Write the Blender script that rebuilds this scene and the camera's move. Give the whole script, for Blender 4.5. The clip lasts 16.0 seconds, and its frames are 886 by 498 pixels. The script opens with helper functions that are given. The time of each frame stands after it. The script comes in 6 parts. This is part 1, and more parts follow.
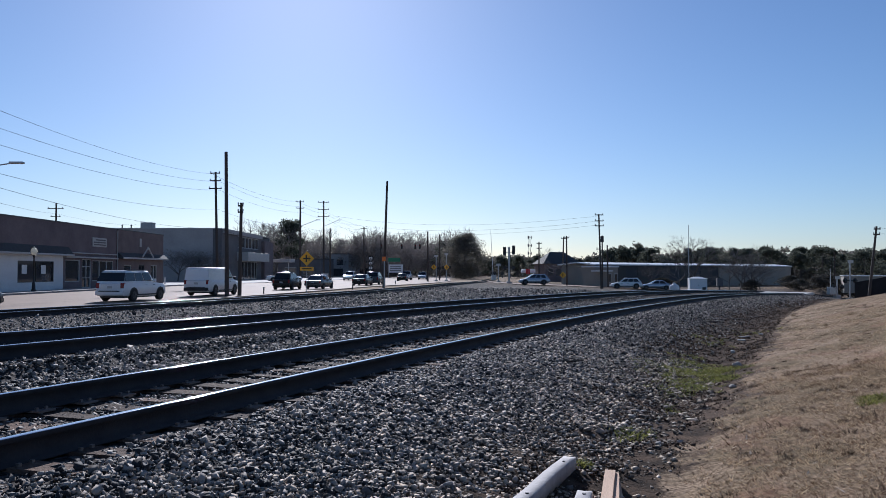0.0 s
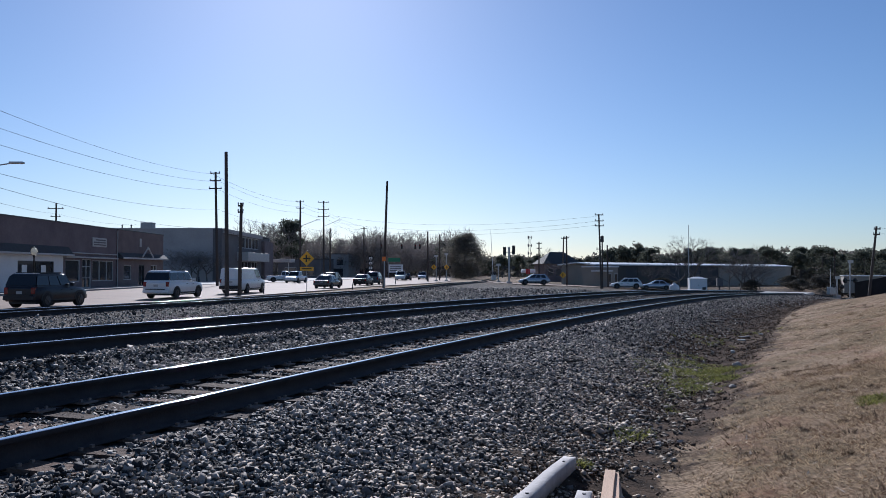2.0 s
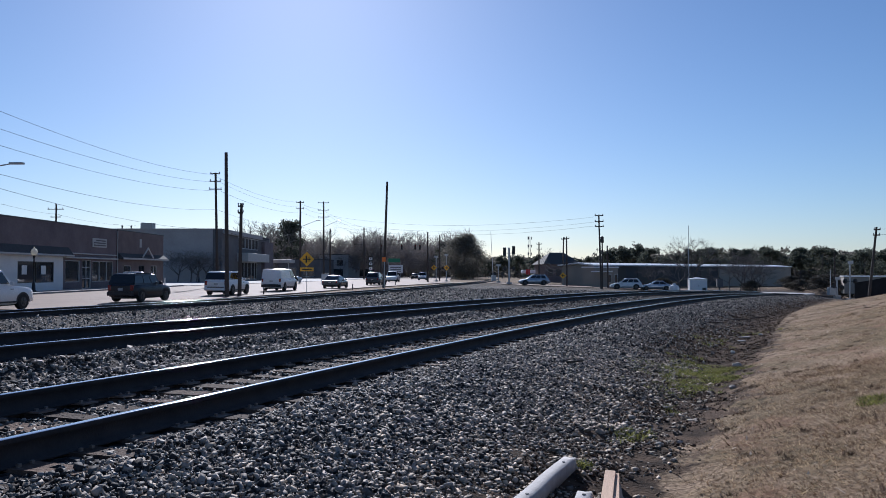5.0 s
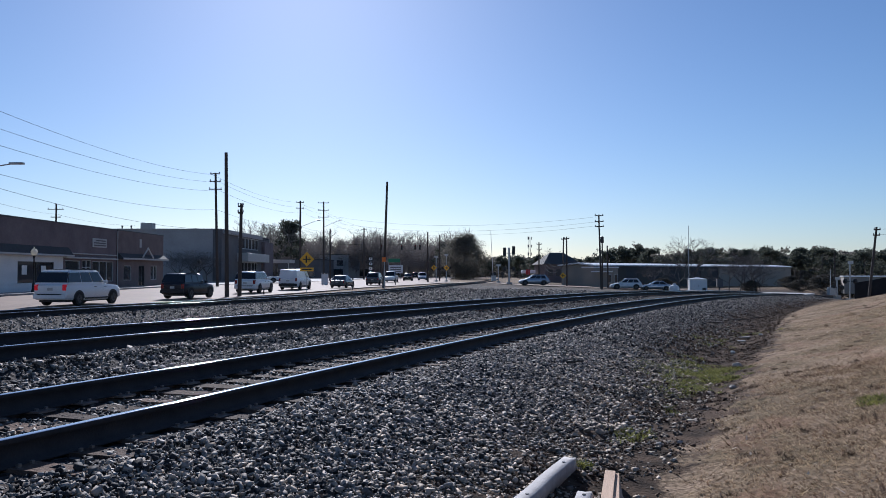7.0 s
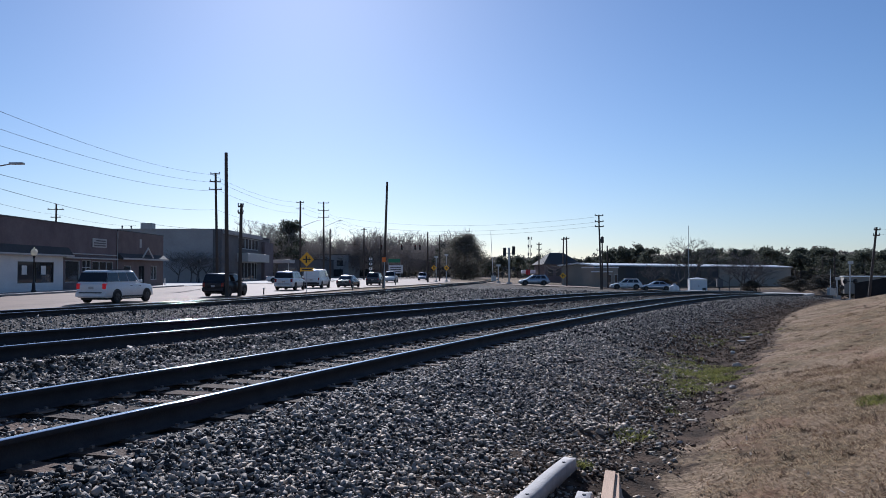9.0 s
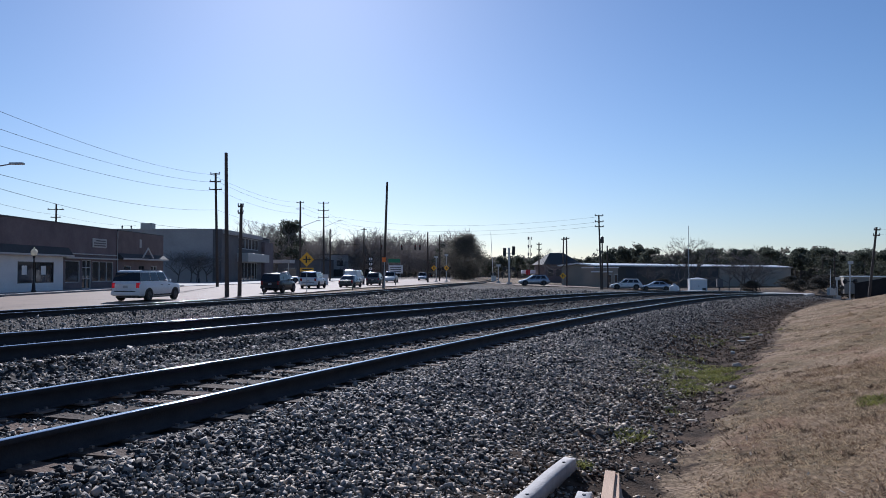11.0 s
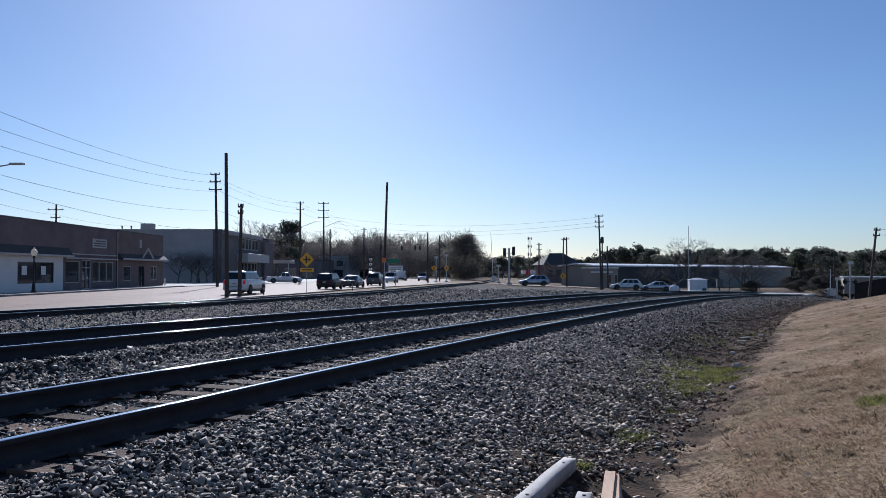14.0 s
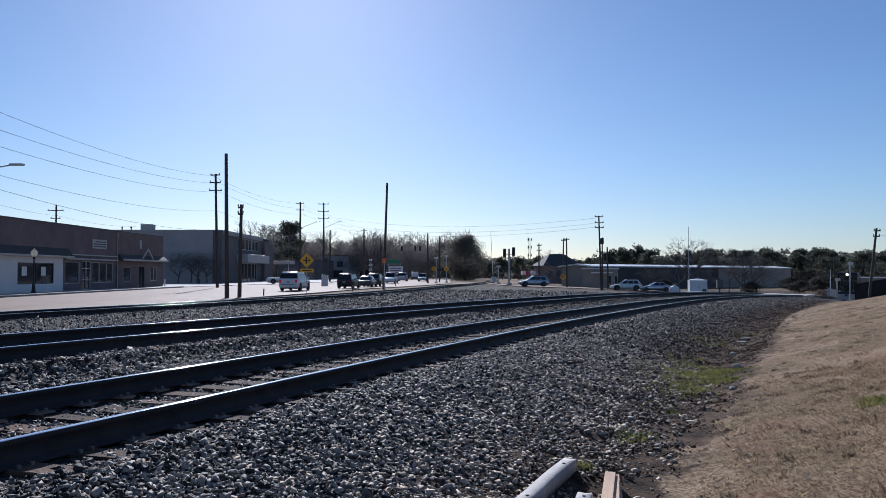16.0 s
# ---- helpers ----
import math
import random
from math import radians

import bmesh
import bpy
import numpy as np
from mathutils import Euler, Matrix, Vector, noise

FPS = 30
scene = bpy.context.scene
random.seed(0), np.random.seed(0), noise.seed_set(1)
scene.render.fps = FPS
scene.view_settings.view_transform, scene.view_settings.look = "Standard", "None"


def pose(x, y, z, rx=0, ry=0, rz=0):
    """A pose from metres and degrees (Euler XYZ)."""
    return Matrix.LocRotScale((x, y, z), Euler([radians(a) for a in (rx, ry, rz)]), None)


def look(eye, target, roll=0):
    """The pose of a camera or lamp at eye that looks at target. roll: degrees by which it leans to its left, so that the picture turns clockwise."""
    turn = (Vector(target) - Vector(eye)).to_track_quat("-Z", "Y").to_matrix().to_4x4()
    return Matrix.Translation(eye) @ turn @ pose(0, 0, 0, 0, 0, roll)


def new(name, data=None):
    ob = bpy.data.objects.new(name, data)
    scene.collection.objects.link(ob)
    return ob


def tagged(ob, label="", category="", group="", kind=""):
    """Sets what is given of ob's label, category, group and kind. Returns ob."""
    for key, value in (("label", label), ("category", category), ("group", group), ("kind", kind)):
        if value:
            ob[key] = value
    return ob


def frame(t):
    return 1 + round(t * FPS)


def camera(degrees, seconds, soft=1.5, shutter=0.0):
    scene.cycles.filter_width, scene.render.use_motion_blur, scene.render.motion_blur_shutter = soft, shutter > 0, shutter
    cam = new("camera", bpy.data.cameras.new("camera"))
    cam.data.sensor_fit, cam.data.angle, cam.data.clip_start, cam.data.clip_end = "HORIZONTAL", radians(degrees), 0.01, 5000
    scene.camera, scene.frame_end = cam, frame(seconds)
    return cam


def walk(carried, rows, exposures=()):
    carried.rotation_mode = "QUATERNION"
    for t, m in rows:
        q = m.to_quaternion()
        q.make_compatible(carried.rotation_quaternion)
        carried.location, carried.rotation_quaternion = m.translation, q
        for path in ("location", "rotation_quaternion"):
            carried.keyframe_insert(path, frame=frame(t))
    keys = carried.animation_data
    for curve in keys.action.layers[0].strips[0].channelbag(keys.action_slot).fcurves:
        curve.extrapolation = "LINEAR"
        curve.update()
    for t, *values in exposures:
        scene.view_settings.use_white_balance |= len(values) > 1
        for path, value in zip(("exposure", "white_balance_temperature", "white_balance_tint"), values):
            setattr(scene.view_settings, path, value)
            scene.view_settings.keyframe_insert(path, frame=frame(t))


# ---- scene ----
cam = camera(58.5, 16.0, 0.85)
EYE = 2.0  # camera height over the road
# a hand-held, nearly still camera that tips up by a hair
TILT = [(0, 0), (3, 0), (4.2, 0.03), (6.3, 0.045), (11.3, 0.06), (13, 0.06), (14.2, 0.085), (15, 0.1), (16, 0.13)]
LOOK = [(0, 0.41, 5590, 15), (16, 0.41, 5590, 15)]
walk(cam, [(t, pose(0, 0, EYE, 90 + 1.596 + a, 0, 0)) for t, a in TILT], LOOK)

# ---- world and light ----
SUN_EL, SUN_AZ = 25.0, -10.0  # degrees; azimuth from +Y towards +X
world = bpy.data.worlds.new("world")
scene.world = world
world.use_nodes = True
wn = world.node_tree.nodes
sky = wn.new("ShaderNodeTexSky")
sky.sky_type = "NISHITA"
sky.sun_disc = False
sky.sun_elevation = radians(SUN_EL)
sky.sun_rotation = radians(SUN_AZ)
sky.air_density, sky.dust_density, sky.ozone_density, sky.altitude = 1.0, 0.34, 4.35, 300
world.node_tree.links.new(sky.outputs[0], wn["Background"].inputs[0])
wn["Background"].inputs[1].default_value = 0.06
sun_data = bpy.data.lights.new("sun", "SUN")
sun_data.energy, sun_data.angle, sun_data.color = 4.2, radians(0.53), (1.0, 0.95, 0.87)
sun = new("sun", sun_data)
_e, _a = radians(SUN_EL), radians(SUN_AZ)
sun_dir = Vector((math.cos(_e) * math.sin(_a), math.cos(_e) * math.cos(_a), math.sin(_e)))
sun.matrix_world = look(sun_dir * 200, (0, 0, 0))


# ---- materials ----
def material(name, color, rough=0.7, metal=0.0, var=0.25, scale=3.0, bump=0.0, bump_scale=40.0, second=None, emit=0.0, spec=0.5, island=0.0, per_object=0.0, stretch=(1, 1, 1), through_light=0.0):
    """A procedural surface: a colour that varies at two scales, roughness wear and fine relief."""
    m = bpy.data.materials.new(name)
    m.use_nodes = True
    nt = m.node_tree
    n, l = nt.nodes, nt.links
    b = n["Principled BSDF"]
    tc = n.new("ShaderNodeTexCoord")
    mp = n.new("ShaderNodeMapping")
    mp.inputs["Scale"].default_value = stretch
    l.new(tc.outputs["Object"], mp.inputs[0])
    big, small = n.new("ShaderNodeTexNoise"), n.new("ShaderNodeTexNoise")
    for t, s, d in ((big, scale, 3), (small, scale * 9, 5)):
        t.inputs["Scale"].default_value, t.inputs["Detail"].default_value = s, d
        l.new(mp.outputs[0], t.inputs["Vector"])
    mix = n.new("ShaderNodeMath")
    mix.operation = "MULTIPLY_ADD"
    mix.inputs[1].default_value = 0.45
    half = n.new("ShaderNodeMath")
    half.operation = "MULTIPLY"
    half.inputs[1].default_value = 0.55
    l.new(big.outputs["Fac"], half.inputs[0])
    l.new(small.outputs["Fac"], mix.inputs[0])
    l.new(half.outputs[0], mix.inputs[2])
    fac = mix.outputs[0]
    if island or per_object:
        src = n.new("ShaderNodeNewGeometry").outputs["Random Per Island"] if island else n.new("ShaderNodeObjectInfo").outputs["Random"]
        add = n.new("ShaderNodeMath")
        add.operation = "MULTIPLY_ADD"
        add.inputs[1].default_value = island or per_object
        l.new(src, add.inputs[0])
        sub = n.new("ShaderNodeMath")
        sub.operation = "SUBTRACT"
        sub.inputs[1].default_value = (island or per_object) / 2
        l.new(fac, sub.inputs[0])
        l.new(sub.outputs[0], add.inputs[2])
        fac = add.outputs[0]
    ramp = n.new("ShaderNodeValToRGB")
    c = Vector(color)
    lo = Vector(second) if second else c * (1 - var)
    hi = c if second else c * (1 + var)
    ramp.color_ramp.elements[0].position, ramp.color_ramp.elements[1].position = 0.32, 0.68
    ramp.color_ramp.elements[0].color = (*lo, 1)
    ramp.color_ramp.elements[1].color = (*hi, 1)
    l.new(fac, ramp.inputs[0])
    l.new(ramp.outputs[0], b.inputs["Base Color"])
    b.inputs["Metallic"].default_value = metal
    b.inputs["Specular IOR Level"].default_value = spec
    rr = n.new("ShaderNodeMapRange")
    rr.inputs["To Min"].default_value, rr.inputs["To Max"].default_value = max(rough - 0.1, rough * 0.6), min(rough + 0.1, rough * 1.4, 1)
    l.new(small.outputs["Fac"], rr.inputs["Value"])
    l.new(rr.outputs[0], b.inputs["Roughness"])
    if bump:
        bt = n.new("ShaderNodeTexNoise")
        bt.inputs["Scale"].default_value, bt.inputs["Detail"].default_value = bump_scale, 4
        l.new(mp.outputs[0], bt.inputs["Vector"])
        bp = n.new("ShaderNodeBump")
        bp.inputs["Strength"].default_value, bp.inputs["Distance"].default_value = bump, 0.02
        l.new(bt.outputs["Fac"], bp.inputs["Height"])
        l.new(bp.outputs[0], b.inputs["Normal"])
    if emit:
        b.inputs["Emission Color"].default_value = (*color, 1)
        b.inputs["Emission Strength"].default_value = emit
    if through_light:
        # thin leaves let part of the light through
        t = n.new("ShaderNodeBsdfTranslucent")
        l.new(ramp.outputs[0], t.inputs["Color"])
        x = n.new("ShaderNodeMixShader")
        x.inputs[0].default_value = through_light
        l.new(b.outputs[0], x.inputs[1])
        l.new(t.outputs[0], x.inputs[2])
        l.new(x.outputs[0], n["Material Output"].inputs["Surface"])
    return m


def glass_material(name, tint, rough=0.05):
    m = material(name, tint, rough, var=0.1, scale=0.6, spec=0.6)
    return m


M = {
    "stone": material("stone", (0.35, 0.305, 0.26), 0.78, second=(0.035, 0.033, 0.033), scale=2, island=1.0, spec=0.22),
    "tan_stone": material("tan_stone", (0.50, 0.405, 0.31), 0.8, second=(0.14, 0.113, 0.088), scale=2, island=0.9, spec=0.18),
    "soil_crumb": material("soil_crumb", (0.115, 0.077, 0.053), 0.9, second=(0.035, 0.025, 0.019), scale=1.3, island=0.6, spec=0.08),
    "straw": material("straw", (0.585, 0.452, 0.292), 0.8, second=(0.18, 0.115, 0.072), scale=0.7, island=0.9, spec=0.12, through_light=0.45),
    "green_blade": material("green_blade", (0.29, 0.28, 0.075), 0.6, second=(0.09, 0.1, 0.03), scale=2, island=0.8, spec=0.15, through_light=0.45),
    "rail_side": material("rail_side", (0.05, 0.044, 0.044), 0.72, second=(0.026, 0.024, 0.026), scale=5, bump=0.2, bump_scale=60, spec=0.2),
    "rail_top": material("rail_top", (0.68, 0.68, 0.68), 0.085, metal=1, var=0.1, scale=6),
    "sleeper": material("sleeper", (0.17, 0.112, 0.082), 0.9, second=(0.065, 0.045, 0.035), scale=3, bump=1, bump_scale=30, per_object=0.5, spec=0.1),
    "plate": material("plate", (0.26, 0.21, 0.18), 0.5, metal=0.6, scale=8),
    "asphalt": material("asphalt", (0.275, 0.19, 0.138), 0.8, second=(0.195, 0.136, 0.1), scale=0.5, bump=0.2, bump_scale=60, spec=0.13),
    "concrete": material("concrete", (0.42, 0.4, 0.37), 0.75, scale=0.8, var=0.2, bump=0.2),
    "old_concrete": material("old_concrete", (0.27, 0.255, 0.24), 0.85, var=0.25, scale=0.8, bump=0.2),
    "brick_dark": material("brick_dark", (0.15, 0.118, 0.12), 0.85, var=0.25, scale=0.7, bump=0.4, bump_scale=12),
    "brick_brown": material("brick_brown", (0.165, 0.125, 0.117), 0.85, var=0.25, scale=0.8, bump=0.4, bump_scale=12),
    "white_wall": material("white_wall", (0.67, 0.67, 0.655), 0.8, var=0.08, scale=0.8, bump=0.1),
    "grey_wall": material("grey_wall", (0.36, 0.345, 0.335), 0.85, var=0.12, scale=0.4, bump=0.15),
    "beige_wall": material("beige_wall", (0.29, 0.26, 0.215), 0.8, var=0.1, scale=0.5),
    # near-black: the shade on the warehouse front is put into this colour
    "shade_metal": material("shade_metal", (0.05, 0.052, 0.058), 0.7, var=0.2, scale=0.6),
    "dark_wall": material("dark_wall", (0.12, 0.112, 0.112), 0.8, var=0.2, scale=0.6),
    "trim": material("trim", (0.42, 0.41, 0.39), 0.6, var=0.12, scale=2),
    "dark_trim": material("dark_trim", (0.035, 0.033, 0.033), 0.5, var=0.2),
    "white_metal": material("white_metal", (0.72, 0.72, 0.71), 0.4, var=0.07, scale=1.2),
    "roof_metal": material("roof_metal", (0.75, 0.75, 0.75), 0.38, metal=0.6, var=0.08, scale=0.5),
    "roof_dark": material("roof_dark", (0.06, 0.06, 0.06), 0.9, var=0.2),
    "glass": glass_material("glass", (0.04, 0.045, 0.052)),
    "car_glass": glass_material("car_glass", (0.01, 0.011, 0.013), 0.04),
    "bank_timber": material("bank_timber", (0.03, 0.029, 0.03), 0.9, var=0.25, scale=1.2, bump=0.4, spec=0.15),
    "dead_weed": material("dead_weed", (0.2, 0.14, 0.09), 0.9, second=(0.09, 0.06, 0.04), scale=2, island=0.8, spec=0.1),
    "leaf_litter": material("leaf_litter", (0.62, 0.52, 0.4), 0.8, second=(0.2, 0.12, 0.07), island=0.9, scale=2),
    "paper": material("paper", (0.75, 0.74, 0.7), 0.8, var=0.05),
    "pole_wood": material("pole_wood", (0.095, 0.075, 0.06), 0.85, second=(0.05, 0.04, 0.035), scale=2, stretch=(6, 6, 0.6), bump=0.5),
    "galvanised": material("galvanised", (0.4, 0.41, 0.42), 0.45, metal=0.8, var=0.15, scale=4),
    "black_metal": material("black_metal", (0.015, 0.015, 0.016), 0.45, var=0.2, scale=5),
    "wire": material("wire", (0.02, 0.02, 0.022), 0.95, spec=0.05),
    "lamp_globe": material("lamp_globe", (0.8, 0.77, 0.68), 0.35, var=0.05, through_light=0.5),
    "sign_yellow": material("sign_yellow", (0.8, 0.42, 0.02), 0.45, var=0.06),
    "sign_white": material("sign_white", (0.75, 0.75, 0.73), 0.45, var=0.05),
    "sign_green": material("sign_green", (0.02, 0.2, 0.1), 0.45, var=0.05),
    "orange": material("orange", (0.8, 0.2, 0.03), 0.5, var=0.1),
    "red_cloth": material("red_cloth", (0.6, 0.03, 0.03), 0.7, var=0.1),
    "sign_black": material("sign_black", (0.015, 0.015, 0.015), 0.5),
    "white_paint": material("white_paint", (0.74, 0.74, 0.73), 0.25, var=0.04, scale=2),
    "silver_paint": material("silver_paint", (0.42, 0.44, 0.47), 0.25, metal=0.5, var=0.05),
    "navy_paint": material("navy_paint", (0.018, 0.02, 0.028), 0.3, var=0.1, spec=0.3),
    "black_paint": material("black_paint", (0.012, 0.012, 0.013), 0.28, var=0.1, spec=0.3),
    "grey_paint": material("grey_paint", (0.10, 0.105, 0.11), 0.25, metal=0.4, var=0.08),
    "plastic": material("plastic", (0.02, 0.02, 0.021), 0.6),
    "rubber": material("rubber", (0.014, 0.014, 0.014), 0.8, scale=12),
    "rim": material("rim", (0.075, 0.075, 0.078), 0.4, metal=0.7, var=0.1),
    "tail_red": material("tail_red", (0.2, 0.008, 0.01), 0.25),
    "brake_lit": material("brake_lit", (0.8, 0.008, 0.02), 0.3, emit=0.09),
    "headlamp": material("headlamp", (0.7, 0.7, 0.7), 0.15),
    "train_light": material("train_light", (1.0, 0.97, 0.9), 0.3, emit=3),
    "bark": material("bark", (0.16, 0.14, 0.125), 0.9, second=(0.09, 0.078, 0.07), scale=2),
    "twig": material("twig", (0.28, 0.25, 0.23), 0.9, second=(0.14, 0.126, 0.117), scale=2, island=0.4, spec=0.1, through_light=0.25),
    "needles": material("needles", (0.115, 0.125, 0.095), 0.75, second=(0.06, 0.067, 0.052), scale=0.4, island=0.6, spec=0.2, through_light=0.45),
    "winter_wood": material("winter_wood", (0.26, 0.235, 0.2), 0.9, second=(0.10, 0.10, 0.082), scale=0.08, island=0.5, spec=0.1, through_light=0.5),
    "thicket": material("thicket", (0.11, 0.1, 0.085), 0.9, second=(0.045, 0.043, 0.036), scale=0.4, island=0.5, spec=0.1, through_light=0.3),
    "steel_old": material("steel_old", (0.5, 0.47, 0.45), 0.8, second=(0.34, 0.31, 0.285), scale=7, bump=0.3, spec=0.3),
    "new_wood": material("new_wood", (0.74, 0.5, 0.33), 0.85, second=(0.46, 0.29, 0.18), scale=2, stretch=(9, 0.8, 9), bump=0.3),
}


# ---- mesh helpers ----
def mesh_of(bm, name, mat, smooth=False):
    me = bpy.data.meshes.new(name)
    bm.normal_update()
    bm.to_mesh(me)
    bm.free()
    for k in mat if isinstance(mat, (list, tuple)) else [mat]:
        me.materials.append(M[k])
    if smooth:
        me.polygons.foreach_set("use_smooth", [True] * len(me.polygons))
        me.set_sharp_from_angle(angle=radians(40))
    return me


def part(name, bm, mat, parent=None, label="", smooth=False):
    ob = new(name, mesh_of(bm, name, mat, smooth))
    if parent:
        ob.parent = parent
    if label:
        tagged(ob, label)
    return ob


def thing(name, label, category, m=None, group="", kind=""):
    ob = new(name)
    ob.empty_display_size = 0.2
    if m is not None:
        ob.matrix_basis = m
    return tagged(ob, label, category, group, kind)


def box(bm, x0, x1, y0, y1, z0, z1, bevel=0.0, mi=0):
    vs = [bm.verts.new(p) for p in ((x0, y0, z0), (x1, y0, z0), (x1, y1, z0), (x0, y1, z0), (x0, y0, z1), (x1, y0, z1), (x1, y1, z1), (x0, y1, z1))]
    fs = [bm.faces.new([vs[i] for i in f]) for f in ((3, 2, 1, 0), (4, 5, 6, 7), (0, 1, 5, 4), (1, 2, 6, 5), (2, 3, 7, 6), (3, 0, 4, 7))]
    for f in fs:
        f.material_index = mi
    if bevel:
        es = list({e for f in fs for e in f.edges})
        bmesh.ops.bevel(bm, geom=es, offset=bevel, segments=2, affect="EDGES", profile=0.6)
    return vs


def a_box(x0, x1, y0, y1, z0, z1, bevel=0.0):
    bm = bmesh.new()
    box(bm, x0, x1, y0, y1, z0, z1, bevel)
    return bm


def tube(bm, a, b, r0, r1=None, n=8, cap=True):
    a, b = Vector(a), Vector(b)
    r1 = r0 if r1 is None else r1
    q = (b - a).to_track_quat("Z", "Y")
    rings = []
    for p, r in ((a, r0), (b, r1)):
        rings.append([bm.verts.new(p + q @ Vector((r * math.cos(i * math.tau / n), r * math.sin(i * math.tau / n), 0))) for i in range(n)])
    for i in range(n):
        bm.faces.new((rings[0][i], rings[0][(i + 1) % n], rings[1][(i + 1) % n], rings[1][i]))
    if cap:
        bm.faces.new(rings[0][::-1])
        bm.faces.new(rings[1])
    return bm


def a_tube(a, b, r0, r1=None, n=8):
    return tube(bmesh.new(), a, b, r0, r1, n)


def lathe(bm, prof, n=16, at=(0, 0, 0)):
    rings = [[bm.verts.new((at[0] + r * math.cos(i * math.tau / n), at[1] + r * math.sin(i * math.tau / n), at[2] + z)) for i in range(n)] for r, z in prof]
    for a, b in zip(rings, rings[1:]):
        for i in range(n):
            bm.faces.new((a[i], a[(i + 1) % n], b[(i + 1) % n], b[i]))
    bm.faces.new(rings[0][::-1])
    bm.faces.new(rings[-1])
    return bm


def quads_mesh(name, verts, faces, mats, size, index=None, smooth=False):
    """A mesh from arrays; faces all have the same number of corners."""
    me = bpy.data.meshes.new(name)
    n = len(faces)
    me.vertices.add(len(verts))
    me.vertices.foreach_set("co", np.asarray(verts, np.float32).ravel())
    me.loops.add(n * size)
    me.loops.foreach_set("vertex_index", np.asarray(faces, np.int32).ravel())
    me.polygons.add(n)
    me.polygons.foreach_set("loop_start", np.arange(0, n * size, size, dtype=np.int32))
    for k in mats:
        me.materials.append(M[k])
    if index is not None:
        me.polygons.foreach_set("material_index", np.asarray(index, np.int32))
    if smooth:
        me.polygons.foreach_set("use_smooth", np.ones(n, bool))
    me.update(calc_edges=True)
    me.validate()
    return me


def spline(pts, t):
    """Smooth value at t through sorted (t, value) pairs (monotone cubic)."""
    xs, ys = np.array([p[0] for p in pts], float), np.array([p[1] for p in pts], float)
    h, d = np.diff(xs), np.diff(ys) / np.diff(xs)
    m = np.concatenate([[d[0]], (d[:-1] + d[1:]) / 2, [d[-1]]])
    m[1:-1] = np.where(d[:-1] * d[1:] <= 0, 0, m[1:-1])
    t = np.asarray(t, float)
    i = np.clip(np.searchsorted(xs, t) - 1, 0, len(h) - 1)
    u = np.clip((t - xs[i]) / h[i], -3, 4)
    out = (2 * u**3 - 3 * u**2 + 1) * ys[i] + (u**3 - 2 * u**2 + u) * h[i] * m[i] + (-2 * u**3 + 3 * u**2) * ys[i + 1] + (u**3 - u**2) * h[i] * m[i + 1]
    out = np.where(u < 0, ys[0] + m[0] * (t - xs[0]), out)
    return np.where(u > 1, ys[-1] + m[-1] * (t - xs[-1]), out)


# ---- the lines of the plan ----
def main_line():
    """Centre of the near track: x, y, heading, height of the rail head, every half metre."""
    rows, d = [], 0.5
    h0 = radians(20.98)
    s, x, y = -22.0, -3.974 - 22 * math.sin(h0), 4.0 - 22 * math.cos(h0)
    while s < 520:
        h = h0 + radians(0.2148) * min(max(s - 4.1, 0), 47)
        rows.append((x, y, h))
        x, y, s = x + d * math.sin(h), y + d * math.cos(h), s + d
    a = np.array(rows)
    z = spline([(-20, 1.17), (5, 0.965), (25, 0.805), (45, 0.63), (60, 0.33), (80, -0.25), (143, -3.1), (220, -4.9), (400, -6.0)], a[:, 1])
    return np.c_[a, z]


LINE = main_line()
SIDE_PTS = [(-30, -31.0), (0, -22.2), (26, -14.3), (36, -10.75), (49, -6.6), (63, -3.55), (74, -1.65), (92, 1.1), (130, 6.5), (200, 13), (320, 18)]


def side_line():
    """Centre of the siding beside the road."""
    y = np.arange(-30, 320, 0.5)
    x = spline(SIDE_PTS, y)
    h = np.arctan2(np.gradient(x), np.gradient(y))
    z = spline([(-30, 0.74), (26, 0.70), (60, 0.66), (92, 0.58), (130, 0.4), (320, 0.3)], y)
    return np.c_[x, y, h, z]


SIDE = side_line()


def offset(line, u):
    """The line moved u metres to its right."""
    o = line.copy()
    o[:, 0] += np.cos(line[:, 2]) * u
    o[:, 1] -= np.sin(line[:, 2]) * u
    return o


def across(line, x, y):
    """For places x, y: the distance to the right of the line, and the index of the nearest point of it."""
    x, y = np.atleast_1d(x).astype(float), np.atleast_1d(y).astype(float)
    coarse = line[::6]
    u, idx = np.empty(len(x)), np.empty(len(x), int)
    for k in range(0, len(x), 20000):
        sl = slice(k, k + 20000)
        d = (x[sl, None] - coarse[None, :, 0]) ** 2 + (y[sl, None] - coarse[None, :, 1]) ** 2
        i = d.argmin(1) * 6
        along = (x[sl] - line[i, 0]) * np.sin(line[i, 2]) + (y[sl] - line[i, 1]) * np.cos(line[i, 2])
        i = np.clip(i + np.round(along / 0.5).astype(int), 0, len(line) - 1)
        u[sl] = (x[sl] - line[i, 0]) * np.cos(line[i, 2]) - (y[sl] - line[i, 1]) * np.sin(line[i, 2])
        idx[sl] = i
    return u, idx


